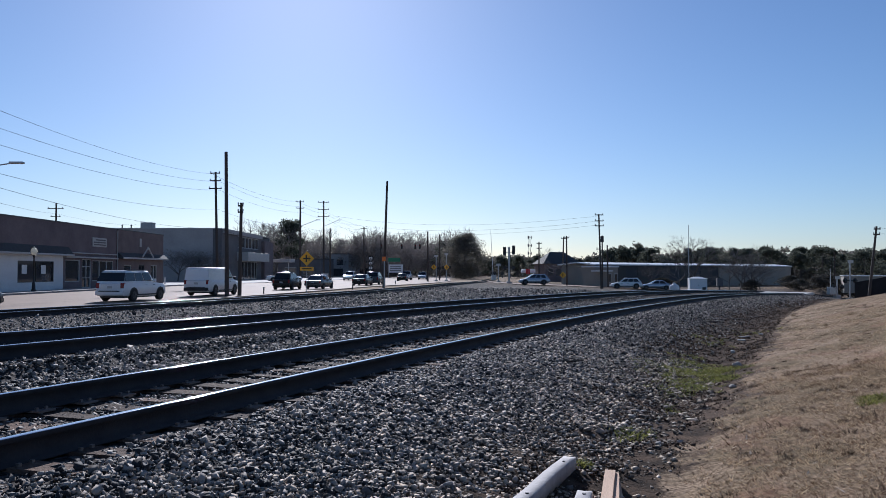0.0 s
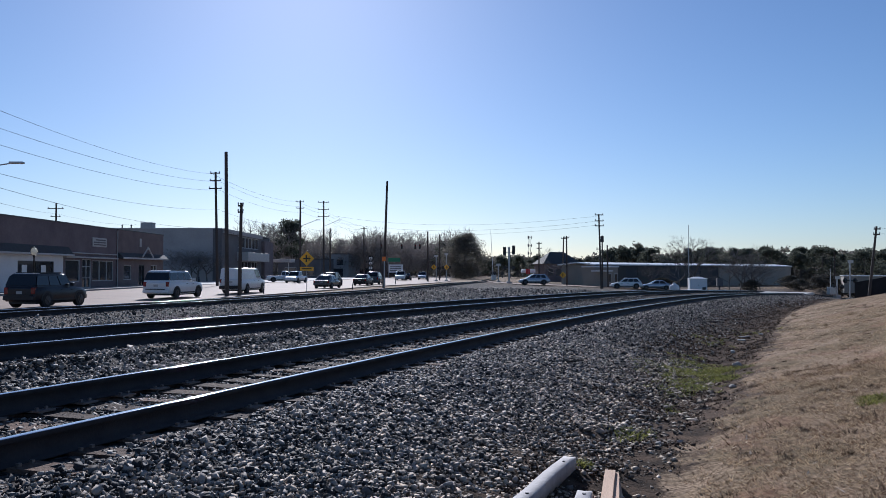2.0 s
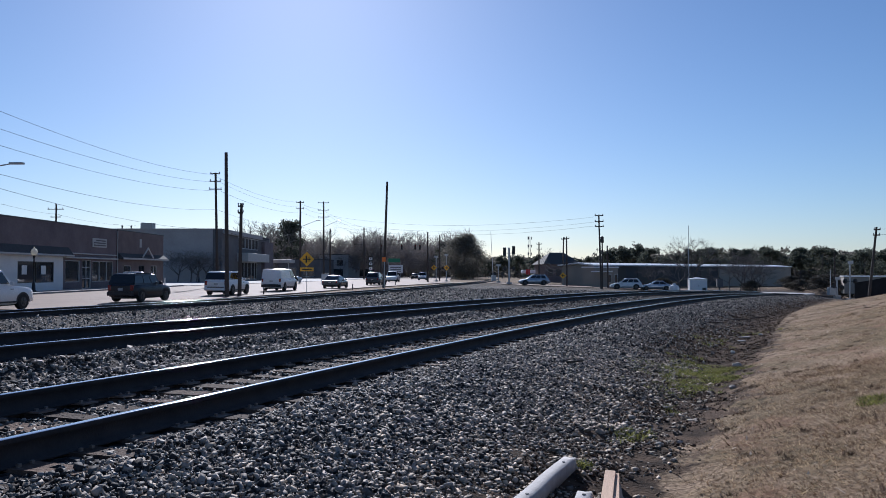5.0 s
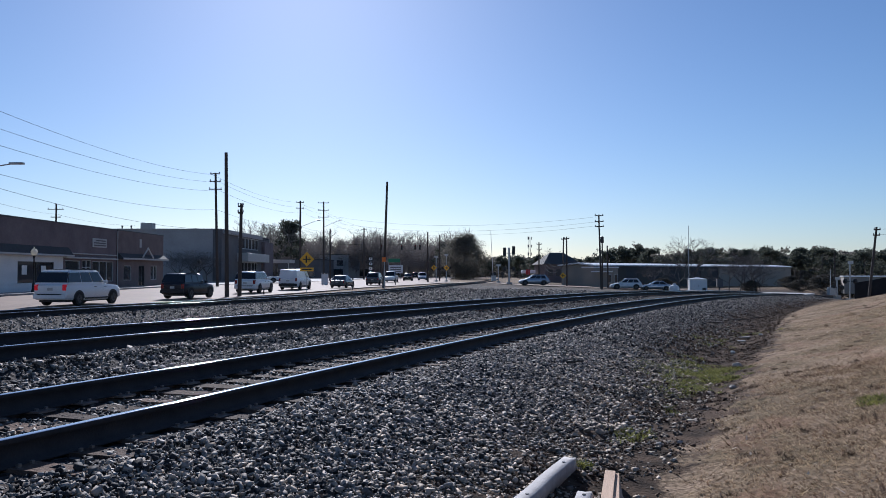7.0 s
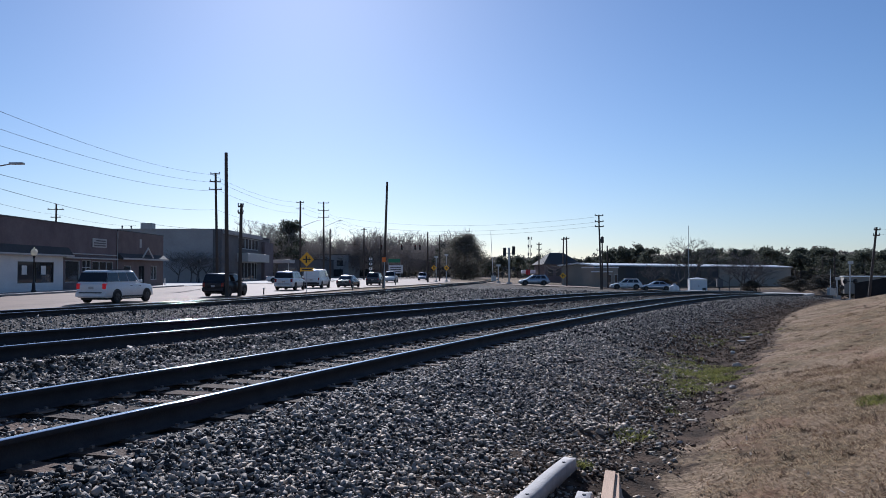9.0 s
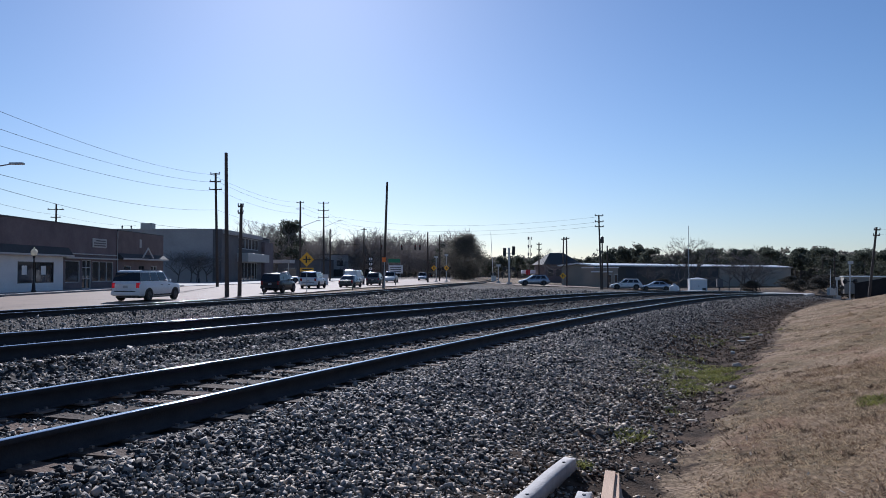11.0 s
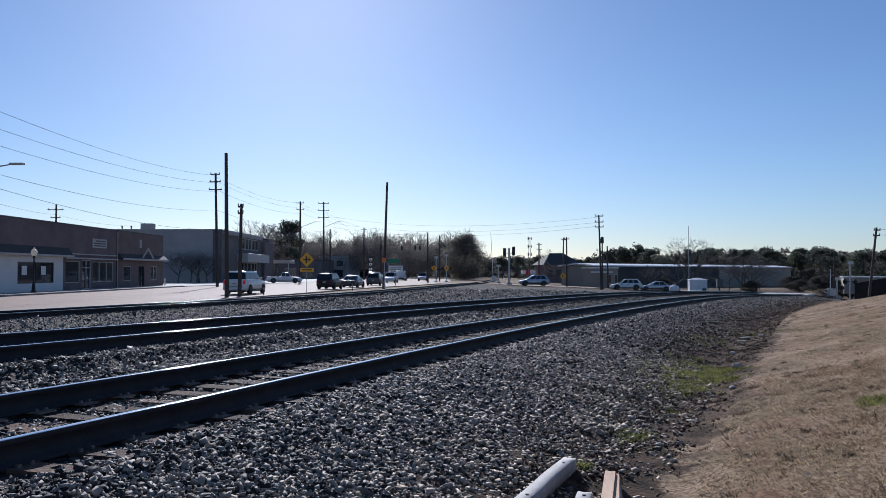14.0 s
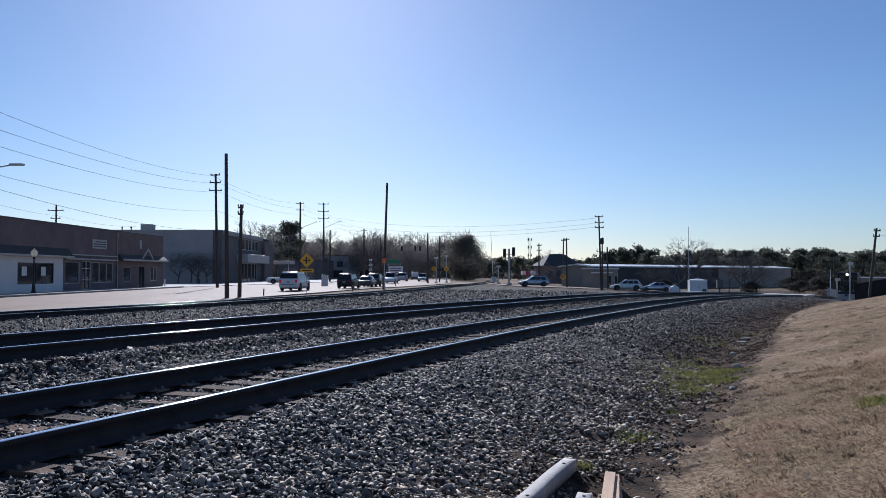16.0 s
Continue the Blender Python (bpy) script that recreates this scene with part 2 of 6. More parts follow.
SECOND_U, SECOND_RISE = -4.107, 0.175
RIGHT = ([0, 1.05, 1.3, 1.55, 2.2, 3.2, 4.2, 4.62, 5.0, 5.4, 6.5, 9.5, 13, 20, 60], [-0.222, -0.222, -0.196, -0.205, -0.36, -0.62, -0.82, -0.81, -0.68, -0.585, -0.36, 0.40, 0.85, 1.1, 1.3])
LEFT = ([0, 1.05, 1.3, 2.5, 2.75, 5.6], [-0.222, -0.222, -0.196, -0.17, -0.045, -0.045])


def ground_z(x, y):
    """Height of the ground at places x, y."""
    x, y = np.atleast_1d(x).astype(float), np.atleast_1d(y).astype(float)
    u, i = across(LINE, x, y)
    v, j = across(SIDE, x, y)
    z1, z3 = LINE[i, 3], SIDE[j, 3]
    low = np.maximum(z1, -1.2)
    zr = z1 + np.interp(u, *RIGHT) * np.where(u > 5, np.clip(1.15 - LINE[i, 1] / 160, 0.1, 1), 1)
    zl = z1 + np.interp(-u, *LEFT)
    a, b = np.maximum(-u - 5.6, 0), np.maximum(v - 1.6, 0)
    edge2, edge3 = low - 0.06, z3 - 0.2
    mix = (edge2 * b + edge3 * a) / np.maximum(a + b, 1e-6) - 0.22 * np.minimum(np.minimum(a, b) / 2.0, 1) 
    far = np.clip((y - 75) / 40, 0, 1)
    mix = mix * (1 - far) + np.minimum(mix, 0.05) * far
    zl = np.where(-u > 5.6, mix, zl)
    zs = np.where(v < -1.6, np.interp(-v, [1.6, 4.2, 7], [0, 1, 1]), 0)
    zl = np.where(v < 1.6, (z3 - 0.2) * (1 - zs) + 0.0 * zs, zl)
    z = np.where(u >= 0, zr, zl)
    heaps = np.sin(x * 2.3 + 1.1 * np.sin(y * 1.3)) * np.sin(y * 1.9 + x * 0.8) + 0.6 * np.sin(x * 5.1 - y * 3.7 + 2) * np.sin(y * 4.3 + 1.2 * x)
    return z + 0.035 * heaps * np.interp(u, [2.6, 3.4, 4.6, 5.2, 9, 14], [0, 1, 1, 0.35, 0.3, 0]) * np.clip(1.6 - y / 40, 0, 1)


def gz(x, y):
    return float(ground_z(x, y)[0])


# ---- ground ----
def ground_material():
    m = bpy.data.materials.new("ground")
    m.use_nodes = True
    n, l = m.node_tree.nodes, m.node_tree.links
    b = n["Principled BSDF"]
    tc = n.new("ShaderNodeTexCoord")

    def noise_at(scale, detail=4):
        t = n.new("ShaderNodeTexNoise")
        t.inputs["Scale"].default_value, t.inputs["Detail"].default_value = scale, detail
        l.new(tc.outputs["Object"], t.inputs["Vector"])
        return t.outputs["Fac"]

    def ramp(src, lo, hi, a=0.35, z=0.65):
        r = n.new("ShaderNodeValToRGB")
        r.color_ramp.elements[0].position, r.color_ramp.elements[1].position = a, z
        r.color_ramp.elements[0].color, r.color_ramp.elements[1].color = (*lo, 1), (*hi, 1)
        l.new(src, r.inputs[0])
        return r.outputs[0]

    def mask(attr, wobble):
        a = n.new("ShaderNodeAttribute")
        a.attribute_name = attr
        s = n.new("ShaderNodeMath")
        s.operation = "ADD"
        l.new(a.outputs["Fac"], s.inputs[0])
        w = n.new("ShaderNodeMapRange")
        w.inputs["From Min"].default_value, w.inputs["From Max"].default_value = 0.3, 0.7
        w.inputs["To Min"].default_value, w.inputs["To Max"].default_value = -wobble, wobble
        l.new(noise_at(2.2, 6), w.inputs["Value"])
        l.new(w.outputs[0], s.inputs[1])
        r = n.new("ShaderNodeMapRange")
        r.inputs["From Min"].default_value, r.inputs["From Max"].default_value = 0.4, 0.6
        l.new(s.outputs[0], r.inputs["Value"])
        return r.outputs[0]

    def mixed(fac, a, c):
        x = n.new("ShaderNodeMix")
        x.data_type = "RGBA"
        l.new(fac, x.inputs[0])
        l.new(a, x.inputs[6])
        l.new(c, x.inputs[7])
        return x.outputs[2]

    vor = n.new("ShaderNodeTexVoronoi")
    vor.inputs["Scale"].default_value = 17
    l.new(tc.outputs["Object"], vor.inputs["Vector"])
    gravel = ramp(vor.outputs["Color"], (0.032, 0.028, 0.026), (0.17, 0.148, 0.13), 0.3, 0.95)
    dirt = ramp(noise_at(3.0, 8), (0.028, 0.019, 0.013), (0.115, 0.074, 0.048))
    lawn = mixed(ramp(noise_at(0.7, 8), (0, 0, 0), (1, 1, 1), 0.42, 0.6), ramp(noise_at(22, 8), (0.135, 0.092, 0.058), (0.42, 0.305, 0.2)), ramp(noise_at(11, 8), (0.06, 0.045, 0.024), (0.26, 0.185, 0.105)))
    lawn = mixed(ramp(noise_at(0.9, 6), (0, 0, 0), (0.55, 0.55, 0.55), 0.54, 0.68), lawn, ramp(noise_at(14, 6), (0.12, 0.06, 0.038), (0.3, 0.16, 0.105)))
    col = mixed(mask("grass", 0.42), mixed(mask("gravel", 0.45), dirt, gravel), lawn)
    l.new(col, b.inputs["Base Color"])
    b.inputs["Roughness"].default_value = 0.95
    b.inputs["Specular IOR Level"].default_value = 0.06
    bp = n.new("ShaderNodeBump")
    bp.inputs["Strength"].default_value, bp.inputs["Distance"].default_value = 0.8, 0.025
    h = n.new("ShaderNodeMath")
    h.operation = "ADD"
    vg = n.new("ShaderNodeMath")
    vg.operation = "MULTIPLY"
    l.new(vor.outputs["Distance"], vg.inputs[0])
    l.new(mask("gravel", 0.3), vg.inputs[1])
    l.new(vg.outputs[0], h.inputs[0])
    l.new(noise_at(24, 8), h.inputs[1])
    l.new(h.outputs[0], bp.inputs["Height"])
    l.new(bp.outputs[0], b.inputs["Normal"])
    return m


M["ground"] = ground_material()


def graded(lo, a, b, hi, step):
    mid = np.arange(a, b, step)
    out = lambda span: np.cumsum(step * 1.09 ** np.arange(1, 200))
    up = b + out(hi)
    dn = a - out(lo)
    return np.concatenate([dn[dn > lo][::-1], mid, up[up < hi]])


def lawn_edge(s):
    """Distance from the near track at which the lawn begins, along the line."""
    return np.interp(s, [26.5, 28.5, 31, 34.5, 36.5, 39, 46, 60, 80, 100], [4.35, 4.65, 4.9, 4.95, 5.0, 5.3, 5.35, 4.8, 3.9, 3.2])


def cover(x, y):
    """How much gravel and how much lawn the ground carries at places x, y."""
    u, i = across(LINE, x, y)
    v, _ = across(SIDE, x, y)
    edge = lawn_edge(i * 0.5)
    gravel = np.interp(u, [-40, 2.2, 3.0, 3.5], [1, 1, 0.45, 0.0])
    gravel = np.where(v < -2.2, 0.0, gravel)
    gravel = np.where(y > 105, gravel * 0.5, gravel)
    grass = np.clip((u - edge) / 1.0 + 0.4, 0, 1)
    grass = np.maximum(grass, np.interp(-v, [2.2, 3.6], [0, 0.95]))
    grass = np.maximum(grass, np.interp(y, [120, 170], [0, 0.8]))
    return gravel, grass


def build_ground():
    xs, ys = graded(-2600, -14, 26, 2600, 0.3), graded(-300, 3, 56, 4000, 0.3)
    gx, gy = np.meshgrid(xs, ys)
    x, y = gx.ravel(), gy.ravel()
    z = ground_z(x, y)
    rng = np.random.default_rng(3)
    z = z + rng.normal(0, 0.006, len(z))
    nx, ny = len(xs), len(ys)
    k = (np.arange(ny - 1)[:, None] * nx + np.arange(nx - 1)[None]).ravel()
    me = quads_mesh("ground", np.c_[x, y, z], np.c_[k, k + 1, k + nx + 1, k + nx], ["ground"], 4, smooth=True)
    gravel, grass = cover(x, y)
    for nm, val in (("gravel", gravel), ("grass", grass)):
        me.attributes.new(nm, "FLOAT", "POINT").data.foreach_set("value", val.astype(np.float32))
    tagged(new("ground", me), "gravel railway bed with a dry brown grass bank", "ground", kind="structure")


build_ground()


# ---- railway ----
RAIL = [(-0.075, -0.185), (0.075, -0.185), (0.075, -0.172), (0.02, -0.155), (0.009, -0.14), (0.009, -0.055), (0.03, -0.045), (0.037, -0.035), (0.037, -0.012), (0.033, -0.005), (0.025, -0.0018), (0.013, -0.0004), (0.0, 0.0), (-0.013, -0.0004), (-0.025, -0.0018), (-0.033, -0.005), (-0.037, -0.012), (-0.037, -0.035), (-0.03, -0.045), (-0.009, -0.055), (-0.009, -0.14), (-0.02, -0.155), (-0.075, -0.172)]


def sweep(name, line, prof, mats, tops=()):
    """A profile drawn along a line; the profile edges in tops take the second material."""
    k, n = len(prof), len(line)
    pu, pz = np.array(prof).T
    co, si = np.cos(line[:, 2])[:, None], np.sin(line[:, 2])[:, None]
    v = np.stack([line[:, 0][:, None] + co * pu, line[:, 1][:, None] - si * pu, line[:, 3][:, None] + pz], -1).reshape(-1, 3)
    i, j = np.meshgrid(np.arange(n - 1), np.arange(k), indexing="ij")
    a, b = i * k + j, i * k + (j + 1) % k
    f = np.stack([a, b, b + k, a + k], -1).reshape(-1, 4)
    return quads_mesh(name, v, f, mats, 4, np.isin(j.ravel(), tops).astype(int))


def plan_rows(line, step, start, end):
    """Poses every step metres along a line between two distances from its start."""
    out = []
    s = start
    while s < end:
        i = int(s / 0.5)
        f = s / 0.5 - i
        r = line[i] * (1 - f) + line[i + 1] * f
        out.append(Matrix.Translation(r[[0, 1, 3]]) @ Matrix.Rotation(-r[2], 4, "Z"))
        s += step
    return out


def sleeper_mesh(rng):
    bm = bmesh.new()
    box(bm, -1.295, 1.295, -0.115, 0.115, -0.36, -0.19)
    bmesh.ops.subdivide_edges(bm, edges=[e for e in bm.edges if abs(e.verts[0].co.x - e.verts[1].co.x) > 1], cuts=3)
    for vv in bm.verts:
        vv.co += Vector((rng.uniform(-0.03, 0.03) if abs(vv.co.x) > 1.2 else 0, rng.uniform(-0.012, 0.012), rng.uniform(-0.012, 0.008)))
    return mesh_of(bm, "sleeper", "sleeper")


def plate_mesh():
    bm = bmesh.new()
    box(bm, -0.18, 0.18, -0.09, 0.09, -0.195, -0.178)
    for sx in (-0.11, 0.11):
        for sy in (-0.05, 0.05):
            box(bm, sx - 0.012, sx + 0.012, sy - 0.012, sy + 0.012, -0.18, -0.155)
    return mesh_of(bm, "tie_plate", "plate")


SLEEPERS, PLATE = [sleeper_mesh(random.Random(i)) for i in range(5)], plate_mesh()


def railway(name, label, line, cants, seen, start, end):
    top = thing(name, label, "railway track", kind="structure")
    for u, dz in cants:
        o = offset(line, u)
        o[:, 3] += dz
        rail = new("rail", sweep("rail", np.r_[o[:240], o[240::5]], RAIL, ["rail_side", "rail_top"], (9, 10, 11, 12, 13, 14)))
        rail.parent = top
        tagged(rail, "dark rusty steel rail with a polished running edge")
    rng = random.Random(len(name))
    lift = sum(c[1] for c in cants) / 2
    rows = plan_rows(line, 0.495, start, end)
    for k, m in enumerate(rows[:seen]):
        s = new("sleeper", SLEEPERS[rng.randrange(5)])
        s.parent = top
        s.matrix_basis = m @ pose(rng.uniform(-0.06, 0.06), 0, lift + rng.uniform(-0.012, 0.004), 0, 0, rng.uniform(-1, 1))
        for u, dz in cants:
            pl = new("tie_plate", PLATE)
            pl.parent = top
            pl.matrix_basis = m @ pose(u - sum(c[0] for c in cants) / 2, 0, dz)
    return top


railway("railway_track", "main railway track on timber sleepers in ballast", LINE, ((0.755, -0.013), (-0.755, 0.013)), 110, 19, 150)
second_line = offset(LINE, SECOND_U)
railway("railway_track", "second railway track raised on gravel ballast", second_line, ((0.755, SECOND_RISE - 0.018), (-0.755, SECOND_RISE + 0.018)), 110, 21, 150)
railway("railway_track", "railway siding beside the main road", SIDE, ((0.755, 0), (-0.755, 0)), 120, 40, 150)


# ---- loose stones, dead grass ----

def turns(rng, n):
    q = rng.normal(size=(n, 4))
    q /= np.linalg.norm(q, axis=1)[:, None]
    w, x, y, z = q.T
    return np.stack([1 - 2 * (y * y + z * z), 2 * (x * y - z * w), 2 * (x * z + y * w), 2 * (x * y + z * w), 1 - 2 * (x * x + z * z), 2 * (y * z - x * w), 2 * (x * z - y * w), 2 * (y * z + x * w), 1 - 2 * (x * x + y * y)], -1).reshape(n, 3, 3)


def scatter(rng, n, s_lo, s_hi, u_lo, u_hi, power=1.0):
    """Places along the main line between two distances and two offsets."""
    s = s_lo + (s_hi - s_lo) * rng.random(n) ** power
    u = rng.uniform(u_lo, u_hi, n)
    i = (s / 0.5).astype(int)
    f = s / 0.5 - i
    r = LINE[i] * (1 - f[:, None]) + LINE[i + 1] * f[:, None]
    return r[:, 0] + np.cos(r[:, 2]) * u, r[:, 1] - np.sin(r[:, 2]) * u, u, s


OCT_V = np.array([(1, 0, 0), (-1, 0, 0), (0, 1, 0), (0, -1, 0), (0, 0, 1), (0, 0, -1)], float)
OCT_F = np.array([(0, 2, 4), (2, 1, 4), (1, 3, 4), (3, 0, 4), (2, 0, 5), (1, 2, 5), (3, 1, 5), (0, 3, 5)])
BLOCK_V = np.array([(x, y, z) for x in (-0.62, 0.62) for y in (-0.62, 0.62) for z in (-0.62, 0.62)])
BLOCK_F = np.array([(0, 1, 3), (0, 3, 2), (4, 6, 7), (4, 7, 5), (0, 4, 5), (0, 5, 1), (2, 3, 7), (2, 7, 6), (0, 2, 6), (0, 6, 4), (1, 5, 7), (1, 7, 3)])


def laid(rng, n, tilt):
    """Turns about the upright with a small tilt: pieces that lie flat."""
    a, b, c = rng.uniform(0, math.tau, n), rng.normal(0, tilt, n), rng.normal(0, tilt, n)
    o, i = np.zeros(n), np.ones(n)
    rz = np.stack([np.cos(a), -np.sin(a), o, np.sin(a), np.cos(a), o, o, o, i], -1).reshape(n, 3, 3)
    rx = np.stack([i, o, o, o, np.cos(b), -np.sin(b), o, np.sin(b), np.cos(b)], -1).reshape(n, 3, 3)
    ry = np.stack([np.cos(c), o, np.sin(c), o, i, o, -np.sin(c), o, np.cos(c)], -1).reshape(n, 3, 3)
    return rx @ ry @ rz


def stones(name, label, seed, fields, shape_v, shape_f, mat="stone", rise=0.8, keep_at=None, flat=0.0):
    """Loose pieces over fields of (count, from, to, offset from, offset to, size); keep_at thins them out."""
    rng = np.random.default_rng(seed)
    xs, ys, rs = [], [], []
    for n, lo, hi, a, b, size in fields:
        x, y, u, s = scatter(rng, n, lo, hi, a, b)
        keep = (np.abs(np.abs(u) - 0.755) > 0.11) & (np.abs(np.abs(u - SECOND_U) - 0.755) > 0.11)
        v, _ = across(SIDE, x, y)
        keep &= (v > 1.2) & (u < lawn_edge(s) - 0.1 + rng.normal(0, 0.12, n))
        if keep_at:
            wave = 0.22 * np.sin(s * 1.7 + 1.3 * np.sin(s * 0.6)) + 0.15 * np.sin(s * 4.3)
            keep &= rng.random(n) < np.interp(u + wave, *keep_at)
        xs.append(x[keep]), ys.append(y[keep])
        rs.append(size * np.exp(np.clip(rng.normal(0, 0.36, keep.sum()), -1, 0.6)))
    x, y, r = np.concatenate(xs), np.concatenate(ys), np.concatenate(rs)
    n, k = len(x), len(shape_v)
    z = ground_z(x, y) + r * rng.uniform(-0.2, rise, n)
    v = shape_v[None] * rng.uniform(0.5, 1.3, (n, k, 3)) * rng.uniform(0.5, 1.4, (n, 1, 3))
    if flat:
        v = np.einsum("nij,nkj->nki", laid(rng, n, flat), v * (1.3, 1.0, 0.62)) * r[:, None, None]
    else:
        v = np.einsum("nij,nkj->nki", turns(rng, n), v * (1.3, 1.0, 0.7)) * r[:, None, None]
    v += np.stack([x, y, z], -1)[:, None]
    f = shape_f[None] + (np.arange(n) * k)[:, None, None]
    me = quads_mesh(name, v.reshape(-1, 3), f.reshape(-1, 3), [mat], 3)
    tagged(new(name, me), label, "gravel", kind="stuff")


def blades(name, label, category, mat, seed, places, height, width, lean):
    """Short blades of grass, each one narrow triangle."""
    rng = np.random.default_rng(seed)
    x, y = places(rng)
    n = len(x)
    z = ground_z(x, y) - 0.005
    h = height * np.exp(rng.normal(0, 0.35, n))
    a = rng.uniform(0, math.tau, n)
    w = width * rng.uniform(0.6, 1.3, n)
    tip = np.stack([x + rng.normal(0, lean, n) * h, y + rng.normal(0, lean, n) * h, z + h], -1)
    d = np.stack([np.cos(a) * w, np.sin(a) * w, 0 * w], -1)
    base = np.stack([x, y, z], -1)
    v = np.stack([base - d, base + d, tip], 1).reshape(-1, 3)
    me = quads_mesh(name, v, np.arange(3 * n).reshape(-1, 3), [mat], 3)
    tagged(new(name, me), label, category, kind="stuff")


def lawn_places(rng):
    out = []
    for n, lo, hi, a, b, p in ((165000, 21, 34, 4.2, 8.5, 1), (112000, 32, 50, 4.3, 13, 1), (50000, 48, 85, 4.4, 16, 1)):
        x, y, u, s = scatter(rng, n, lo, hi, a, b, p)
        clump = np.array([noise.noise((px * 1.7, py * 1.7, 0)) for px, py in zip(x, y)])
        k = rng.random(n) < np.interp(u - lawn_edge(s), [-0.2, 0.4, 1.3], [0.02, 0.4, 1]) * np.interp(clump, [-0.6, 0.3], [0.45, 1])
        out.append((x[k], y[k]))
    return np.concatenate([o[0] for o in out]), np.concatenate([o[1] for o in out])


def tuft_places(rng):
    xs, ys = [], []
    for n, lo, hi, a, b in ((150, 21, 34, 4.6, 9), (260, 33, 60, 5.2, 14)):
        x, y, u, s = scatter(rng, n, lo, hi, a, b)
        spread = rng.uniform(0.02, 0.07, (n, 1))
        xs.append((x[:, None] + rng.normal(0, 1, (n, 34)) * spread).ravel())
        ys.append((y[:, None] + rng.normal(0, 1, (n, 34)) * spread).ravel())
    return np.concatenate(xs), np.concatenate(ys)


def litter_places(rng):
    a = scatter(rng, 2600, 21, 40, 3.2, 10)
    b = scatter(rng, 2000, 38, 75, 3.0, 14)
    return np.r_[a[0], b[0]], np.r_[a[1], b[1]]


def green_places(rng):
    out = []
    for cx, cy, rx, n in GREEN:
        k = n // 26
        c = rng.normal(0, 0.5, (k, 2)) * (rx, rx * 2.0)
        p = (c[:, None] + rng.normal(0, 0.04, (k, 26, 2))).reshape(-1, 2)
        th = radians(-24)
        out.append(np.c_[cx + p[:, 0] * math.cos(th) - p[:, 1] * math.sin(th), cy + p[:, 0] * math.sin(th) + p[:, 1] * math.cos(th)])
    o = np.concatenate(out)
    return o[:, 0], o[:, 1]


# centre x, y, half width, blades
GREEN = [(3.6, 12.6, 0.6, 700), (4.1, 13.2, 0.45, 1900), (4.75, 14.75, 0.6, 4800), (5.25, 15.2, 0.35, 2800), (4.95, 14.0, 0.25, 1800), (5.2, 16.5, 0.45, 1500), (4.2, 15.0, 0.6, 1600), (7.2, 21.5, 0.7, 900), (2.2, 9.0, 0.2, 240), (3.13, 10.85, 0.2, 120), (2.0, 8.75, 0.16, 320), (4.9, 8.95, 0.15, 1000), (9.96, 25.6, 0.8, 900), (1.25, 7.3, 0.06, 300)]
BED = ([-4, 0.9, 1.0, 1.28, 1.45, 1.8, 2.4, 3.0, 3.6], [1, 1, 0.3, 0.4, 1, 0.95, 0.5, 0.15, 0.03])
TOE = ([1.3, 1.7, 2.2, 3.2, 3.7, 4.3], [0.05, 0.5, 1, 0.85, 0.35, 0.12])
FAR_BED = ([1.0, 1.8, 2.4, 3.2, 4.0], [1, 0.9, 0.45, 0.15, 0.05])
CLOSE = ((34000, 21.5, 28.5, 1.0, 3.6, 0.0195), (6500, 21, 28.5, -0.62, 0.62, 0.0175), (8000, 22.5, 29, -3.2, -1.0, 0.022))
NEAR = ((44000, 28, 36.5, 1.0, 3.9, 0.019), (11500, 28, 38, -0.62, 0.62, 0.018), (18000, 28, 42, -3.2, -1.0, 0.023))
FLAT = ((32000, 21.5, 30, 1.3, 4.4, 0.019), (18000, 30, 37, 1.5, 4.6, 0.02), (500, 27, 32, 3.4, 4.5, 0.034))
FAR = ((30000, 36, 54, 1.0, 4.2, 0.025), (18000, 54, 82, 1.1, 3.8, 0.028), (9000, 38, 64, -3.2, 0.6, 0.027), (40000, 26, 62, -22, -5.0, 0.033), (16000, 55, 100, -30, -5.4, 0.058), (6000, 80, 108, -6, 3.4, 0.034))
SOIL = ((15000, 21.5, 32, 2.5, 5.0, 0.0115), (10000, 31, 42, 2.5, 5.4, 0.015), (1500, 21.5, 40, 2.8, 4.9, 0.02), (9000, 40, 75, 2.4, 5.2, 0.026), (5000, 72, 108, 2.0, 5.5, 0.034))
stones("soil_clods", "dark brown soil clods along the ditch", 14, SOIL, OCT_V, OCT_F, "soil_crumb", 0.4, ([2.5, 3.1, 4.2, 4.6], [0.2, 1, 1, 1]))
stones("ballast_stones", "loose grey crushed stone ballast beside the rails", 11, CLOSE, BLOCK_V, BLOCK_F, keep_at=BED, flat=0.55)
stones("ballast_stones", "grey crushed stone ballast along the tracks", 13, NEAR, BLOCK_V, BLOCK_F, keep_at=BED, flat=0.55)
stones("toe_stones", "flat tan stones at the foot of the ballast", 15, FLAT, BLOCK_V, BLOCK_F, "tan_stone", 0.5, TOE, 0.3)
stones("far_ballast", "grey gravel spread between the tracks", 12, FAR, OCT_V, OCT_F, keep_at=FAR_BED)
blades("dead_grass", "short dry straw-coloured winter grass on the bank", "grass", "straw", 5, lawn_places, 0.022, 0.0065, 1.7)
blades("leaf_litter", "scattered dry leaves and pale litter on the bank", "litter", "leaf_litter", 8, litter_places, 0.02, 0.016, 1.5)
blades("dead_weeds", "small dark brown dead weed tufts on the bank", "weeds", "dead_weed", 9, tuft_places, 0.035, 0.006, 0.9)
blades("green_weeds", "low bright green weeds growing in the ditch", "weeds", "green_blade", 6, green_places, 0.034, 0.008, 1.1)


